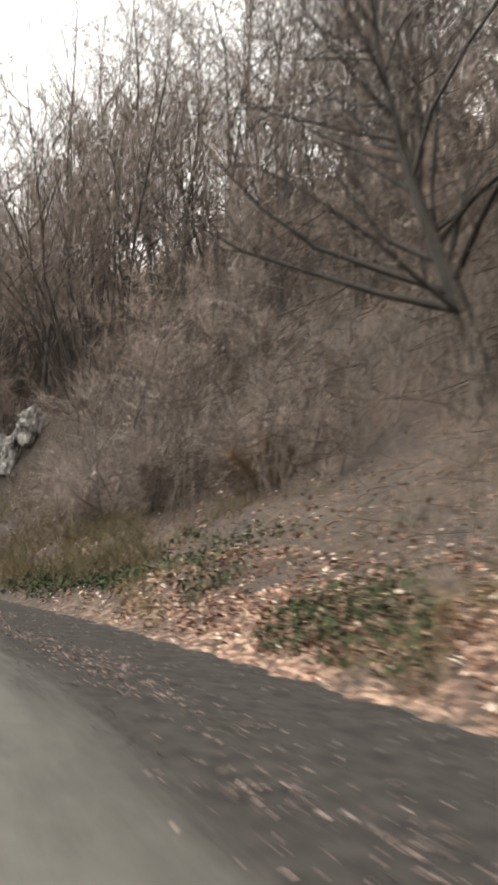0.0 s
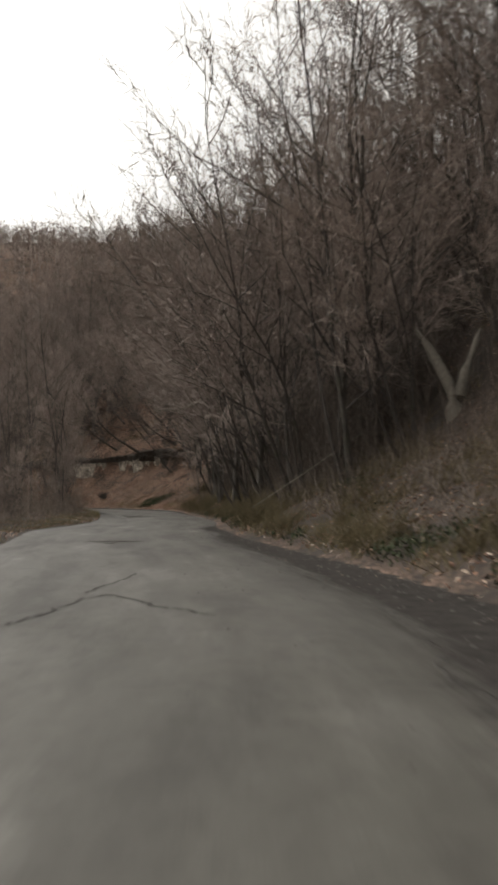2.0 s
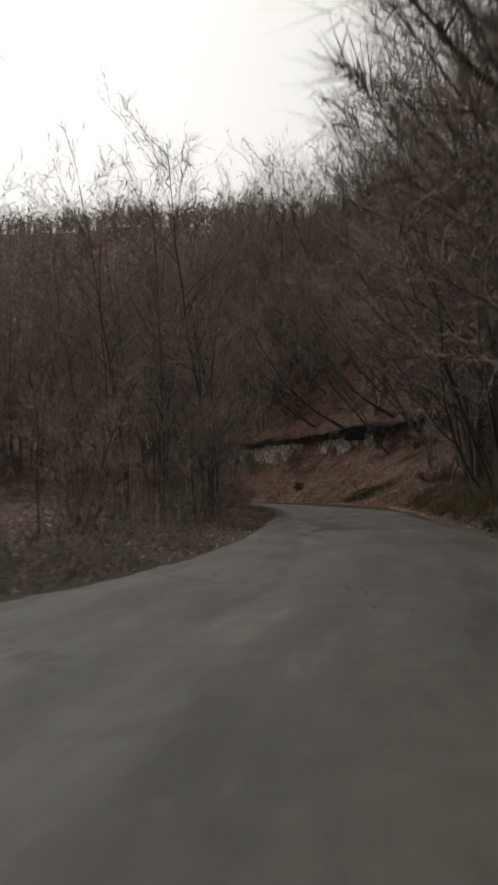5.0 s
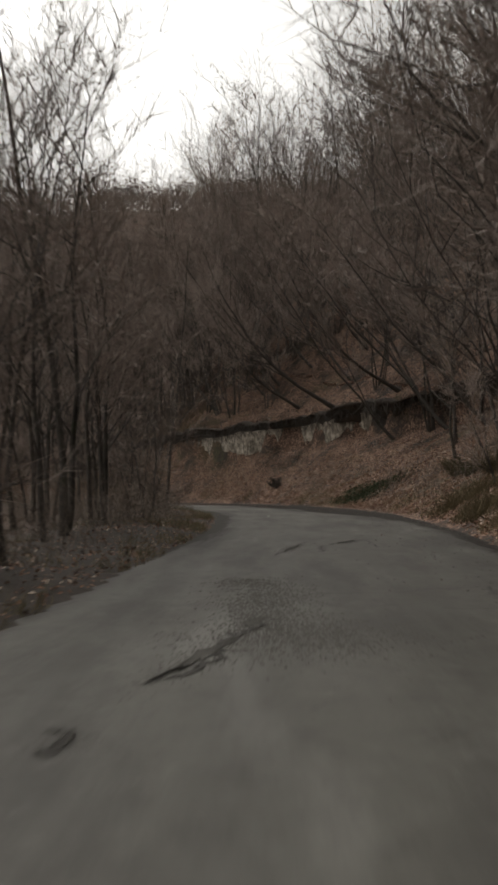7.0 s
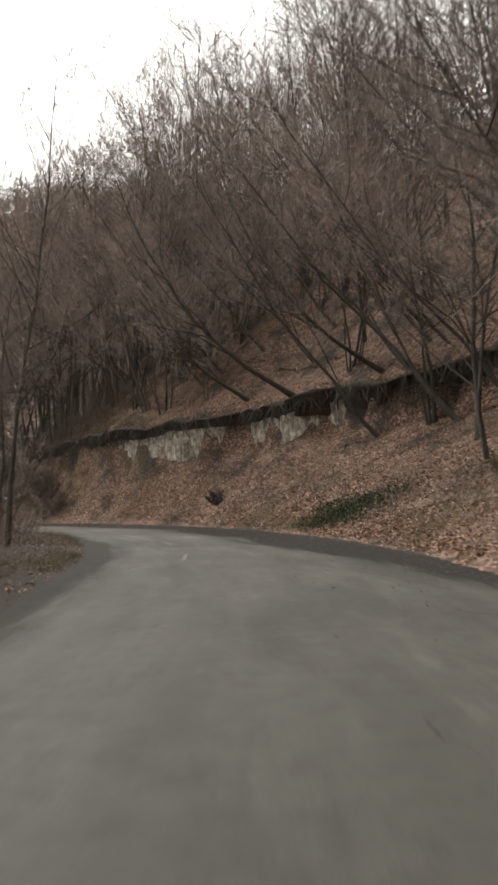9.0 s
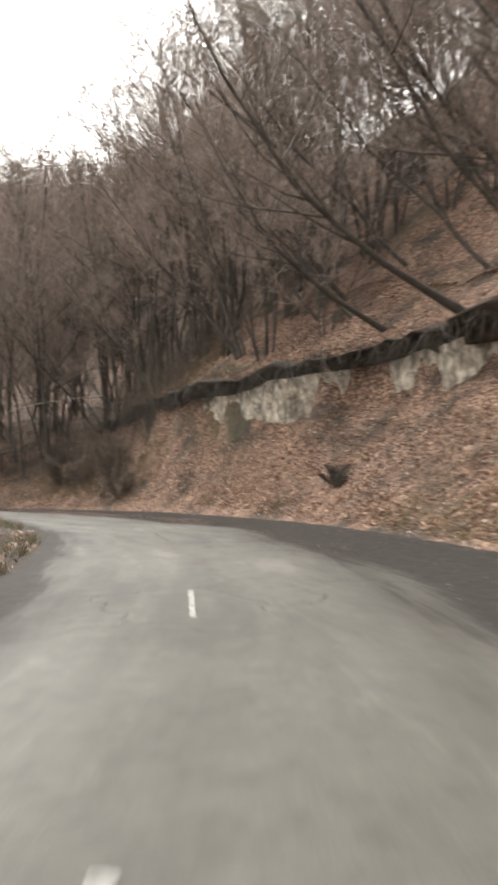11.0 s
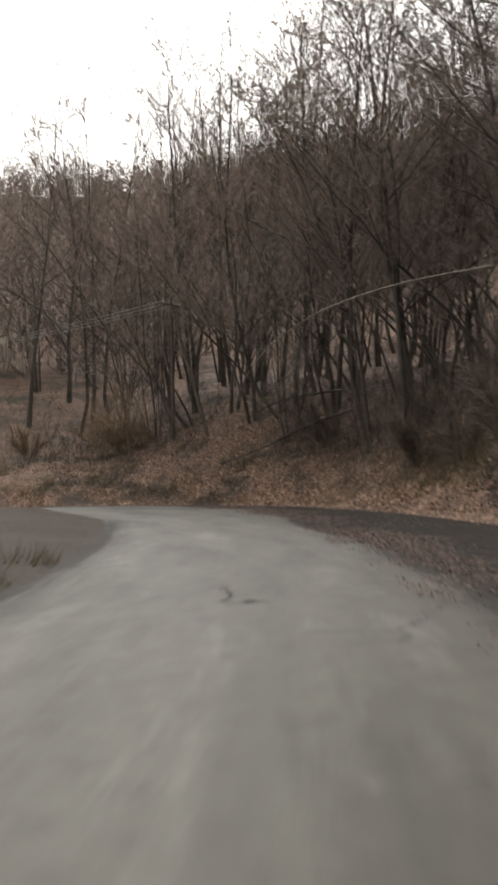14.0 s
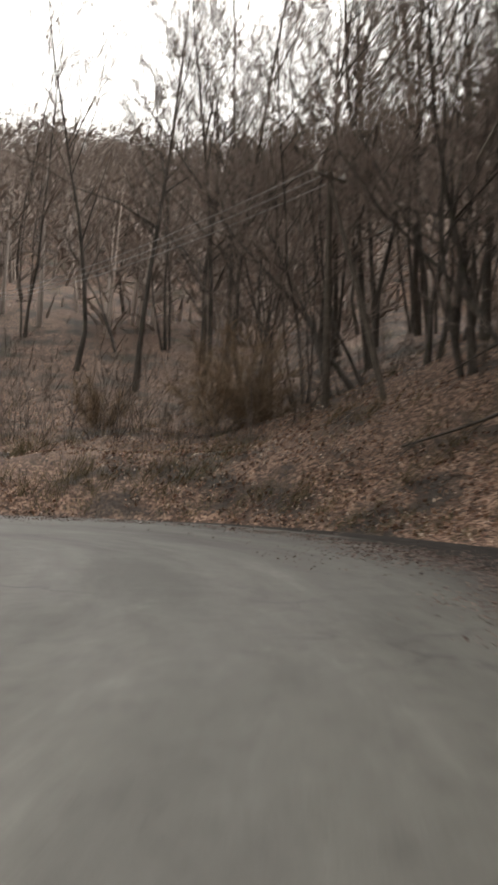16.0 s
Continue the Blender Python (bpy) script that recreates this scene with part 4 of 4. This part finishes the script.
def rock_face(name, label, x0, x1, tops, seed):
    """A broken, streaked face of stone below the ledge; tops: its height along it."""
    n_, m_ = int((x1 - x0) / 0.12), 18
    fx_ = np.linspace(x0, x1, n_)
    out = np.interp(fx_, *tops) * 0.45 - 0.25 + 0.32 * hash_noise(fx_, fx_ * 0, 1.3, seed) + 0.1 * hash_noise(fx_, fx_ * 0, 0.4, seed + 1)
    yl, zt = ledge_y(fx_), ledge_z(fx_)
    w = np.linspace(0, 1, m_)[None]
    gx_, gz_ = np.broadcast_to(fx_[:, None], (n_, m_)), (zt[:, None] - 0.75) - 2.3 * w
    cut = np.abs(hash_noise(gx_ + 0.3 * gz_, gz_ * 0.2, 0.8, seed + 2)) * 0.55 + 0.35 * np.abs(hash_noise(gx_, gz_ * 0.3, 0.33, seed + 3)) + 0.25 * hash_noise(gx_, gz_, 1.6, seed + 4)
    gy_ = yl[:, None] + 0.15 - out[:, None] * (1 - 0.5 * w) - 0.3 * cut
    i_ = np.arange(n_ * m_).reshape(n_, m_)
    q_ = np.stack([i_[:-1, :-1], i_[1:, :-1], i_[1:, 1:], i_[:-1, 1:]], -1).reshape(-1, 4)
    return tagged(new(name, mesh_of(name, np.c_[gx_.ravel(), gy_.ravel(), gz_.ravel()], q_, None, ROCK)), label, "rock")


rock_face("rock_face", "pale streaked limestone face under the dark ledge", -90.5, -76.6, ([-90.5, -89, -87, -84.5, -81, -79, -77.8, -76.6], [0.2, 0.8, 1.1, 1.9, 2.0, 1.7, 0.9, 0.3]), 41)
rock_face("rock_face", "low pale rock band showing under the ledge", -76.0, -64.5, ([-76, -73.5, -71, -68, -65.5, -64.5], [0.3, 0.9, 0.9, 1.0, 0.8, 0.4]), 52)
# the overhanging lip of dark soil and roots
lip, k = [], 180
lx = np.linspace(-111, -42, k)
ly, lz = ledge_y(lx), ledge_z(lx)
prof = [(1.4, 0.1), (0.1, 0.12), (-0.55, 0.0), (-0.68, -0.16), (-0.35, -0.36), (-0.05, -0.7), (0.0, -1.25), (0.6, -1.4)]
for i in range(k):
    fade = min(1, 0.1 + (lx[i] + 111) / 11) * (0.75 + 0.4 * float(hash_noise(lx[i], 0.0, 3.1, 35)))
    for a, b in prof:
        lip.append((lx[i], ly[i] + a * fade + 0.45 * hash_noise(lx[i], a * 2, 1.7, 5) + 0.2 * hash_noise(lx[i], a * 3, 0.6, 9), lz[i] + b * fade * (1 + 0.5 * hash_noise(lx[i], 0, 2.3, 14)) + 0.2 * hash_noise(lx[i], b, 0.9, 6)))
m_ = len(prof)
idx = np.arange(k * m_).reshape(k, m_)
lq = np.stack([idx[:-1, :-1], idx[:-1, 1:], idx[1:, 1:], idx[1:, :-1]], -1).reshape(-1, 4)
lip = np.array([[float(np.ravel(c)[0]) for c in p] for p in lip])
tagged(new("ledge_lip", mesh_of("ledge_lip", lip, lq, None, SOIL, True)), "dark overhanging lip of soil and roots above pale rock", "soil ledge", kind="structure")
# roots hanging from the lip
roots = Wood()
for x in rng.uniform(-106, -45, 310):
    yl, zt = float(ledge_y(x)), float(ledge_z(x))
    line = curve_from(rng, (x, yl - 0.7, zt - 0.1), (rng.normal(0, 0.5), -0.25, -1), rng.uniform(0.6, 1.8), 5, 0.2, -0.05)
    roots.tube(line, rng.uniform(0.015, 0.05) * np.linspace(1, 0.3, 5), 4)
x = rng.uniform(-108, -43, 6200)
b = np.c_[x, ledge_y(x) - rng.uniform(0.0, 0.75, len(x)), ledge_z(x) + rng.uniform(-0.75, 0.15, len(x))]
roots.twigs(b, b + np.c_[rng.normal(0, 0.22, len(x)), rng.normal(-0.12, 0.15, len(x)), rng.uniform(-0.75, 0.18, len(x))], 0.014)
tagged(new("hanging_roots", roots.mesh("hanging_roots", BARK)), "thin dark roots hanging from the ledge", "roots", kind="stuff")
# crags on the slope above the first bend
for i, (x, y, z, sx, sy, sz, mat, lab) in enumerate([
        (20.5, 46.6, 5.6, 1.5, 1.1, 2.6, ROCK_TAN, "tan weathered rock standing out of the slope"),
        (19.2, 48.3, 7.0, 1.6, 0.9, 0.7, ROCK_GREY, "small pale grey rock on the slope"),
        (7.6, 57.6, 6.9, 1.3, 1.0, 1.7, ROCK_GREY, "pale grey crag among bare branches"),
        (6.4, 58.0, 5.6, 1.3, 1.2, 1.8, ROCK_GREY, "pale grey crag among bare branches"),
        (9.4, 57.4, 6.0, 1.5, 1.2, 2.0, ROCK_GREY, "pale grey crag among bare branches"),
        (-3.1, 67.6, 5.5, 1.7, 1.0, 0.8, ROCK_GREY, "grey rock shelf on the wooded slope")]):
    rock("crag", lab, (x, y, z), (sx, sy, sz), mat, 90 + i, 25 * i, 0, 4, 0.4, group="crags on the slope")

# ---- utility pole with its strut and cables ----
def utility_pole(name, x, y, top, strut):
    z = float(land(x, y)[0])
    root = tagged(new(name), "weathered wooden utility pole with a leaning strut", "utility pole")
    root.location = (x, y, z)
    parts = [("pole", [(0, 0, -0.6), (0, 0, (top - z) * 0.5), (0, 0, top - z + 0.3)], [0.15, 0.13, 0.1], POLE)]
    if strut:
        sz = float(land(x + strut[0], y + strut[1])[0]) - z
        parts.append(("strut", [(strut[0], strut[1], sz - 0.4), (strut[0] / 2, strut[1] / 2, (top - z + sz) / 2 - 0.2), (0.05, 0.05, top - z - 0.5)], [0.12, 0.11, 0.09], POLE))
    parts.append(("crossarm", [(-0.5, 0.6, top - z - 0.1), (0, 0, top - z - 0.1), (0.5, -0.6, top - z - 0.1)], [0.06, 0.06, 0.06], POLE))
    for dx in (-0.45, 0.0, 0.45):
        parts.append(("insulator", [(dx, -1.2 * dx, top - z - 0.06), (dx, -1.2 * dx, top - z + 0.08), (dx, -1.2 * dx, top - z + 0.2)], [0.05, 0.06, 0.03], CERAMIC))
    for part_name, pts, rad, mat in parts:
        w = Wood()
        w.tube(pts, rad, 10)
        ob = new(part_name, w.mesh(part_name, mat))
        ob.parent = root
    return root


POLE_A, POLE_B = (-130.7, 118.8, 12.4), (-172.0, 86.0, 15.0)
utility_pole("utility_pole", *POLE_A, (2.4, 2.0))
utility_pole("utility_pole", *POLE_B, None)
for dx in (-0.45, 0.0, 0.45):
    w = Wood()
    f = np.linspace(0, 1, 25)
    a, b = np.array(POLE_A) + (dx, -1.2 * dx, 0.1), np.array(POLE_B) + (dx, -1.2 * dx, 0.1)
    line = a + (b - a) * f[:, None] - np.c_[f * 0, f * 0, 4 * 1.2 * f * (1 - f)]
    w.tube(line, np.full(25, 0.015), 5)
    tagged(new("cable", w.mesh("cable", CABLE)), "pale overhead utility cable strung between poles", "cable", "overhead cables")

# ---- marks on the road ----
def strip(name, label, pts, width, mat, lift, kind="structure", ragged=0.0, seed=0):
    rg = np.random.default_rng(seed)
    pts = np.array(pts, float)
    d = np.gradient(pts, axis=0)
    d /= np.linalg.norm(d, axis=1)[:, None]
    s_ = np.c_[d[:, 1], -d[:, 0]]
    wd = width / 2 * (1 + ragged * rg.uniform(-1, 1, (len(pts), 2)))
    a, b = pts - s_ * wd[:, :1], pts + s_ * wd[:, 1:]
    v = np.r_[np.c_[a, road_z(a[:, 0], a[:, 1]) + lift], np.c_[b, road_z(b[:, 0], b[:, 1]) + lift]]
    k = len(pts)
    q = [(i, i + k, i + k + 1, i + 1) for i in range(k - 1)]
    return tagged(new(name, mesh_of(name, v, q, None, mat)), label, name.replace("_", " "), kind=kind)


for i, (a, b) in enumerate([((-49.0, 98.75), (-50.7, 100.28)), ((-55.4, 103.72), (-57.4, 105.0))]):
    f = np.linspace(0, 1, 40)[:, None]
    strip("road_marking", "worn white dash of the centre line", np.array(a) + (np.array(b) - a) * f, 0.09 - 0.025 * i, PAINT, 0.012, ragged=0.5, seed=i)


def wander(seed, a, b, k=80, amp=0.022):
    rg = np.random.default_rng(seed)
    a, b = np.array(a, float), np.array(b, float)
    f = np.linspace(0, 1, k)[:, None]
    off = np.cumsum(rg.normal(0, amp, (k, 2)), axis=0)
    off -= off[-1] * f
    return a + (b - a) * f + off


for i, (a, b, w_) in enumerate([
        ((5.4, 41.8), (7.9, 40.9), 0.09), ((5.0, 41.9), (3.4, 44.6), 0.08), ((6.6, 39.3), (5.4, 41.8), 0.09), ((-25.6, 75.8), (-26.5, 77.35), 0.1), ((-26.5, 77.35), (-27.15, 78.05), 0.08), ((-32.8, 83.8), (-35.2, 87.1), 0.09),
        ((-24.7, 74.55), (-25.0, 74.85), 0.07), ((-32.75, 84.95), (-34.2, 87.0), 0.09), ((-34.2, 87.0), (-34.6, 88.3), 0.08), ((-34.6, 88.3), (-32.6, 86.5), 0.06), ((-68.25, 111.0), (-69.9, 111.9), 0.08), ((-66.6, 110.3), (-68.25, 111.0), 0.05),
        ((-84.95, 115.6), (-86.25, 115.85), 0.07), ((-84.85, 116.0), (-84.95, 115.6), 0.07), ((4.0, 46.4), (5.0, 47.3), 0.04)]):
    strip("road_crack", "dark open crack in the asphalt", wander(60 + i, a, b), 0.5 * w_, CRACK, 0.006, ragged=0.95, seed=i)


def puddle(x, y, rx_, ry_, turn, seed, mat=WATER, name="puddle", label="shallow rain puddle in a broken patch of asphalt"):
    rg = np.random.default_rng(seed)
    w = np.linspace(0, 2 * np.pi, 40, endpoint=False)
    r = 1 + 0.2 * np.sin(3 * w + rg.uniform(0, 6)) + 0.13 * np.sin(7 * w + rg.uniform(0, 6)) + 0.06 * rg.normal(size=40)
    c, s_ = math.cos(radians(turn)), math.sin(radians(turn))
    px, py = rx_ * r * np.cos(w), ry_ * r * np.sin(w)
    v = np.c_[x + c * px - s_ * py, y + s_ * px + c * py, np.zeros(40)]
    v[:, 2] = road_z(v[:, 0], v[:, 1]) + 0.017
    v = np.r_[v, [[x, y, float(np.ravel(road_z(x, y))[0]) + 0.017]]]
    tagged(new(name, mesh_of(name, v, None, [(i, (i + 1) % 40, 40) for i in range(40)], mat)), label, name.replace("_", " "), kind="structure")


puddle(-4.3, 52.5, 0.24, 0.1, 50, 1)
puddle(-4.65, 52.03, 0.1, 0.06, 50, 2)
puddle(-21.34, 72.74, 0.1, 0.05, 40, 3)


# ---- bushes, fallen wood and loose stones ----
def bush(x, y, size, seed, label, mat=TWIG_STRAW):
    """A bare bush: a stool of thin stems and a mass of twigs."""
    rg = np.random.default_rng(seed)
    stems, twigs = Wood(), Wood()
    for _ in range(12):
        w = rg.uniform(0, 6.28)
        line = curve_from(rg, (0.12 * math.cos(w), 0.12 * math.sin(w), -0.15), (math.cos(w) * rg.uniform(0.15, 1.2), math.sin(w) * rg.uniform(0.15, 1.2), 1), size * rg.uniform(0.6, 1.1), 5, 0.16, 0.05)
        stems.tube(line, 0.013 * np.linspace(1, 0.3, 5), 4)
        base, tip = [], []
        for _ in range(220):
            p, d = at_share(line, rg.uniform(0.2, 1.0))
            base.append(p)
            tip.append(p + (0.6 * d / np.linalg.norm(d) + rg.normal(0, 0.7, 3)) * rg.uniform(0.12, 0.26) * size)
        twigs.slivers(base, tip, 0.009)
    root = tagged(new("bush"), label, "bush", "bushes on the bank")
    root.location = (x, y, float(land(x, y)[0]))
    for part_name, wood_, m in (("stool", stems, BARK), ("crown", twigs, mat)):
        ob = new(part_name, wood_.mesh(part_name, m))
        ob.parent = root
    return root


for i, (x, y, size, lab, mat) in enumerate([
        (-133.0, 114.6, 4.8, "orange-brown leafless bush on the bank", TWIG_STRAW), (-134.4, 115.6, 3.6, "orange-brown leafless bush on the bank", TWIG_STRAW), (-131.6, 116.6, 1.8, "low straw-coloured bush beside the pole", TWIG_STRAW),
        (-134.6, 109.6, 2.4, "low straw-coloured bush on the bank", TWIG_STRAW), (-72.9, 121.9, 1.0, "dark tangled bush on the leafy bank", BARK), (-72.0, 121.3, 0.5, "dark tangled bush on the leafy bank", BARK),
        (-98.6, 126.0, 2.4, "bare dark bush at the foot of the slope", SCRUB), (-95.6, 124.8, 2.2, "bare dark bush at the foot of the slope", SCRUB), (-101.0, 127.0, 2.6, "bare dark bush at the foot of the slope", SCRUB), (-104.5, 126.8, 2.2, "bare dark bush at the foot of the slope", SCRUB),
        (-107.6, 126.4, 2.6, "bare dark bush at the foot of the slope", SCRUB), (-113.0, 128.6, 2.4, "bare dark bush at the foot of the slope", SCRUB), (-119.2, 125.8, 2.4, "bare dark bush at the foot of the slope", SCRUB),
        (20.2, 40.0, 2.2, "dark tangled bush in a hollow of the slope", TWIG), (21.8, 39.2, 1.8, "dark tangled bush in a hollow of the slope", TWIG), (17.5, 41.5, 2.6, "grey-brown leafless bush on the slope", TWIG), (14.5, 44.0, 2.6, "grey-brown leafless bush on the slope", TWIG),
        (21.0, 38.8, 1.6, "straw-coloured bush on the slope", TWIG_STRAW), (-43.6, 106.4, 1.1, "low olive bush beside the road", UNDER), (-45.6, 108.4, 1.1, "low olive bush beside the road", UNDER), (-41.0, 104.2, 1.1, "low olive bush beside the road", UNDER)]):
    bush(x, y, size, 200 + i, lab, mat)


def fallen(label, pts, radius, mat, seed, shoots=10):
    """A broken branch lying on the slope or caught between trees."""
    rg = np.random.default_rng(seed)
    line = spline([(*p, 0.0) if len(p) == 3 else p for p in pts], 0.5)[:, :3]
    body = Wood()
    body.tube(line, radius * np.linspace(1, 0.3, len(line)), 7)
    for _ in range(shoots):
        p, d = at_share(line, rg.uniform(0.3, 1.0))
        body.spikes([p], [p + (d / np.linalg.norm(d) * 0.6 + rg.normal(0, 0.5, 3)) * rg.uniform(0.4, 1.3)], radius * 0.25)
    body.v = [v - line[0] for v in body.v]
    root = tagged(new("fallen_branch", body.mesh("fallen_branch", mat)), label, "branch", "fallen branches")
    root.location = line[0]
    return root


def on_land(x, y, up):
    return (x, y, float(land(x, y)[0]) + up)


fallen("pale dead branch reaching out of a tree over the road", [(-100.7, 126.2, 7.6), (-102.2, 123.6, 7.3), (-104.4, 121.6, 6.8), (-107.0, 120.4, 6.0), (-109.3, 119.9, 5.2)], 0.045, BARK_PALE, 1, 9)
fallen("dark fallen branch propped on the leafy bank", [on_land(-117.5, 126.6, 2.1), on_land(-119.6, 124.6, 1.3), on_land(-121.4, 122.6, 0.5), on_land(-122.2, 120.6, 0.15)], 0.09, BARK, 2)
fallen("dark fallen branch lying across the slope", [on_land(-121.0, 127.2, 1.8), on_land(-124.5, 124.6, 1.3), on_land(-127.0, 122.6, 0.3)], 0.08, BARK, 3)
fallen("pale broken branch leaning on the slope", [on_land(-1.0, 61.6, 1.2), on_land(-3.2, 60.6, 1.0), on_land(-4.8, 60.0, 0.5)], 0.04, BARK_PALE, 4)


def split_stump(x, y, height):
    """A torn-off trunk that forks into two pale prongs."""
    root = tagged(new("stump"), "pale split stump with torn bark on the steep bank", "stump")
    root.location = (x, y, float(land(x, y)[0]))
    rg = np.random.default_rng(8)
    for part_name, lean_, tall, thick, mat in (("butt", (0.0, 0.0), 0.45, 0.42, BARK_PALE), ("prong", (-0.34, -0.1), 1.0, 0.24, BARK_PALE), ("prong", (0.36, 0.0), 0.85, 0.2, BARK_PALE)):
        w = Wood()
        start = np.array([0.3 * lean_[0], 0.3 * lean_[1], -0.4 if part_name == "butt" else 0.2 * height])
        line = curve_from(rg, start, (lean_[0], lean_[1], 1), tall * height, 7, 0.05, 0.0)
        w.tube(line, thick * np.linspace(1, 0.25, 7) * (1 + 0.25 * rg.normal(size=7)), 9)
        part_ob = new(part_name, w.mesh(part_name, mat))
        part_ob.parent = root
    return root


split_stump(3.2, 60.2, 2.7)
fallen("pale dead branch hanging among dark trees", [on_land(-10.5, 66.8, 6.6), on_land(-12.6, 66.4, 5.9), on_land(-14.6, 65.8, 5.7)], 0.05, BARK_PALE, 6, 14)

# loose stones and crumbled asphalt
def stones(name, label, x, y, size, mat, seed):
    rg = np.random.default_rng(seed)
    n = len(x)
    z = road_z(x, y)
    c = np.c_[x, y, z]
    r = size * rg.uniform(0.4, 1.3, n)[:, None]
    w = rg.uniform(0, 6.28, n)
    ring = [c + r * np.c_[np.cos(w + a), np.sin(w + a), np.full(n, -0.15)] for a in (0, 1.7, 3.3, 4.8)]
    top = c + r * np.c_[rg.normal(0, 0.2, n), rg.normal(0, 0.2, n), rg.uniform(0.5, 0.9, n)]
    v = np.stack([*ring, top], 1).reshape(-1, 3)
    o = 5 * np.arange(n)[:, None]
    t = np.concatenate([o + [0, 1, 4], o + [1, 2, 4], o + [2, 3, 4], o + [3, 0, 4]])
    return tagged(new(name, mesh_of(name, v, None, t, mat)), label, "gravel", kind="stuff")


rng = np.random.default_rng(77)
GRAVEL = plain("crumbled_asphalt", (0.075, 0.07, 0.062), 0.95, 0, 0.45, 20)
f = rng.uniform(0, 1, 4500)
f = f[hash_noise(f * 14, 0.0, 1.0, 4) > -0.25]
x = -26.9 - 3.2 * f + rng.normal(0, 0.26, len(f)) + 0.5 * hash_noise(f * 9, 0.0, 1.0, 3)
y = 78.2 + 2.8 * f + rng.normal(0, 0.26, len(f))
stones("crumbled_asphalt", "crumbled dark asphalt in a broken patch of road", x, y, 0.018, GRAVEL, 1)
x, y = -26.1 + rng.normal(0, 0.55, 2600), 77.7 + rng.normal(0, 0.5, 2600)
stones("crumbled_asphalt", "crumbled dark asphalt strewn over the worn lane", x, y, 0.016, GRAVEL, 5)
x, y = -4.6 + rng.normal(0, 0.4, 900), 52.3 + rng.normal(0, 0.3, 900)
stones("crumbled_asphalt", "crumbled dark asphalt round a pothole", x, y, 0.014, GRAVEL, 2)
i = rng.integers(np.searchsorted(ALONG, 105), np.searchsorted(ALONG, 320), 5000)
l_ = CENTRE[i, 3] - np.minimum(rng.exponential(0.7, len(i)), 4)
slip = rng.uniform(-0.4, 0.4, len(i))
stones("road_grit", "small stones and grit along the road edge", CENTRE[i, 0] + RIGHT[i, 0] * l_ + TANGENT[i, 0] * slip, CENTRE[i, 1] + RIGHT[i, 1] * l_ + TANGENT[i, 1] * slip, 0.025, GRAVEL, 3)

# broken, sunken patches of the surface, with crumbs lying in and round them
def broken_patch(x, y, a, b, turn, seed):
    rg = np.random.default_rng(seed)
    k = 140
    w = np.linspace(0, 2 * np.pi, k, endpoint=False)
    cx, cy = np.cos(w), np.sin(w)
    r = 1 + 0.5 * hash_noise(cx * 2 + seed, cy * 2, 1.0, 3) + 0.35 * hash_noise(cx * 6, cy * 6 + seed, 1.0, 4) + 0.22 * hash_noise(cx * 17 + seed, cy * 17, 1.0, 5)
    c, s_ = math.cos(radians(turn)), math.sin(radians(turn))
    px, py = a * r * cx, b * r * cy + 0.25 * b * np.sin(3.0 * cx * r + seed)
    out = np.c_[x + c * px - s_ * py, y + s_ * px + c * py]
    mid = np.c_[x + 0.8 * (c * px - s_ * py), y + 0.8 * (s_ * px + c * py)]
    v = np.r_[np.c_[out, road_z(out[:, 0], out[:, 1]) + 0.011], np.c_[mid, road_z(mid[:, 0], mid[:, 1]) + 0.004], [[x, y, float(np.ravel(road_z(x, y))[0]) + 0.004]]]
    i = np.arange(k)
    j = (i + 1) % k
    tagged(new("pothole", mesh_of("pothole", v, np.c_[i, j, j + k, i + k], np.c_[i + k, j + k, np.full(k, 2 * k)], HOLE)), "shallow dark hole in the worn asphalt", "pothole", kind="structure")
    n = int(2600 * a * (b + 0.12))
    u, q = rg.normal(0, 0.75, n) * a, rg.normal(0, 1.0, n) * (b + 0.06)
    return x + c * u - s_ * q, y + s_ * u + c * q


crumbs = [broken_patch(*row, 300 + i) for i, row in enumerate([
    (-4.4, 52.4, 0.5, 0.14, 45), (-3.83, 51.57, 0.15, 0.07, 30), (-26.05, 76.6, 0.85, 0.06, 120), (-27.0, 78.0, 0.35, 0.09, 130), (-33.9, 85.3, 0.9, 0.05, 126), (-24.85, 74.7, 0.16, 0.04, 135),
    (-34.4, 87.6, 0.5, 0.05, 110)])]
x, y = np.concatenate([c[0] for c in crumbs]), np.concatenate([c[1] for c in crumbs])
stones("crumbled_asphalt", "crumbled dark asphalt in and round the potholes", x, y, 0.014, GRAVEL, 9)
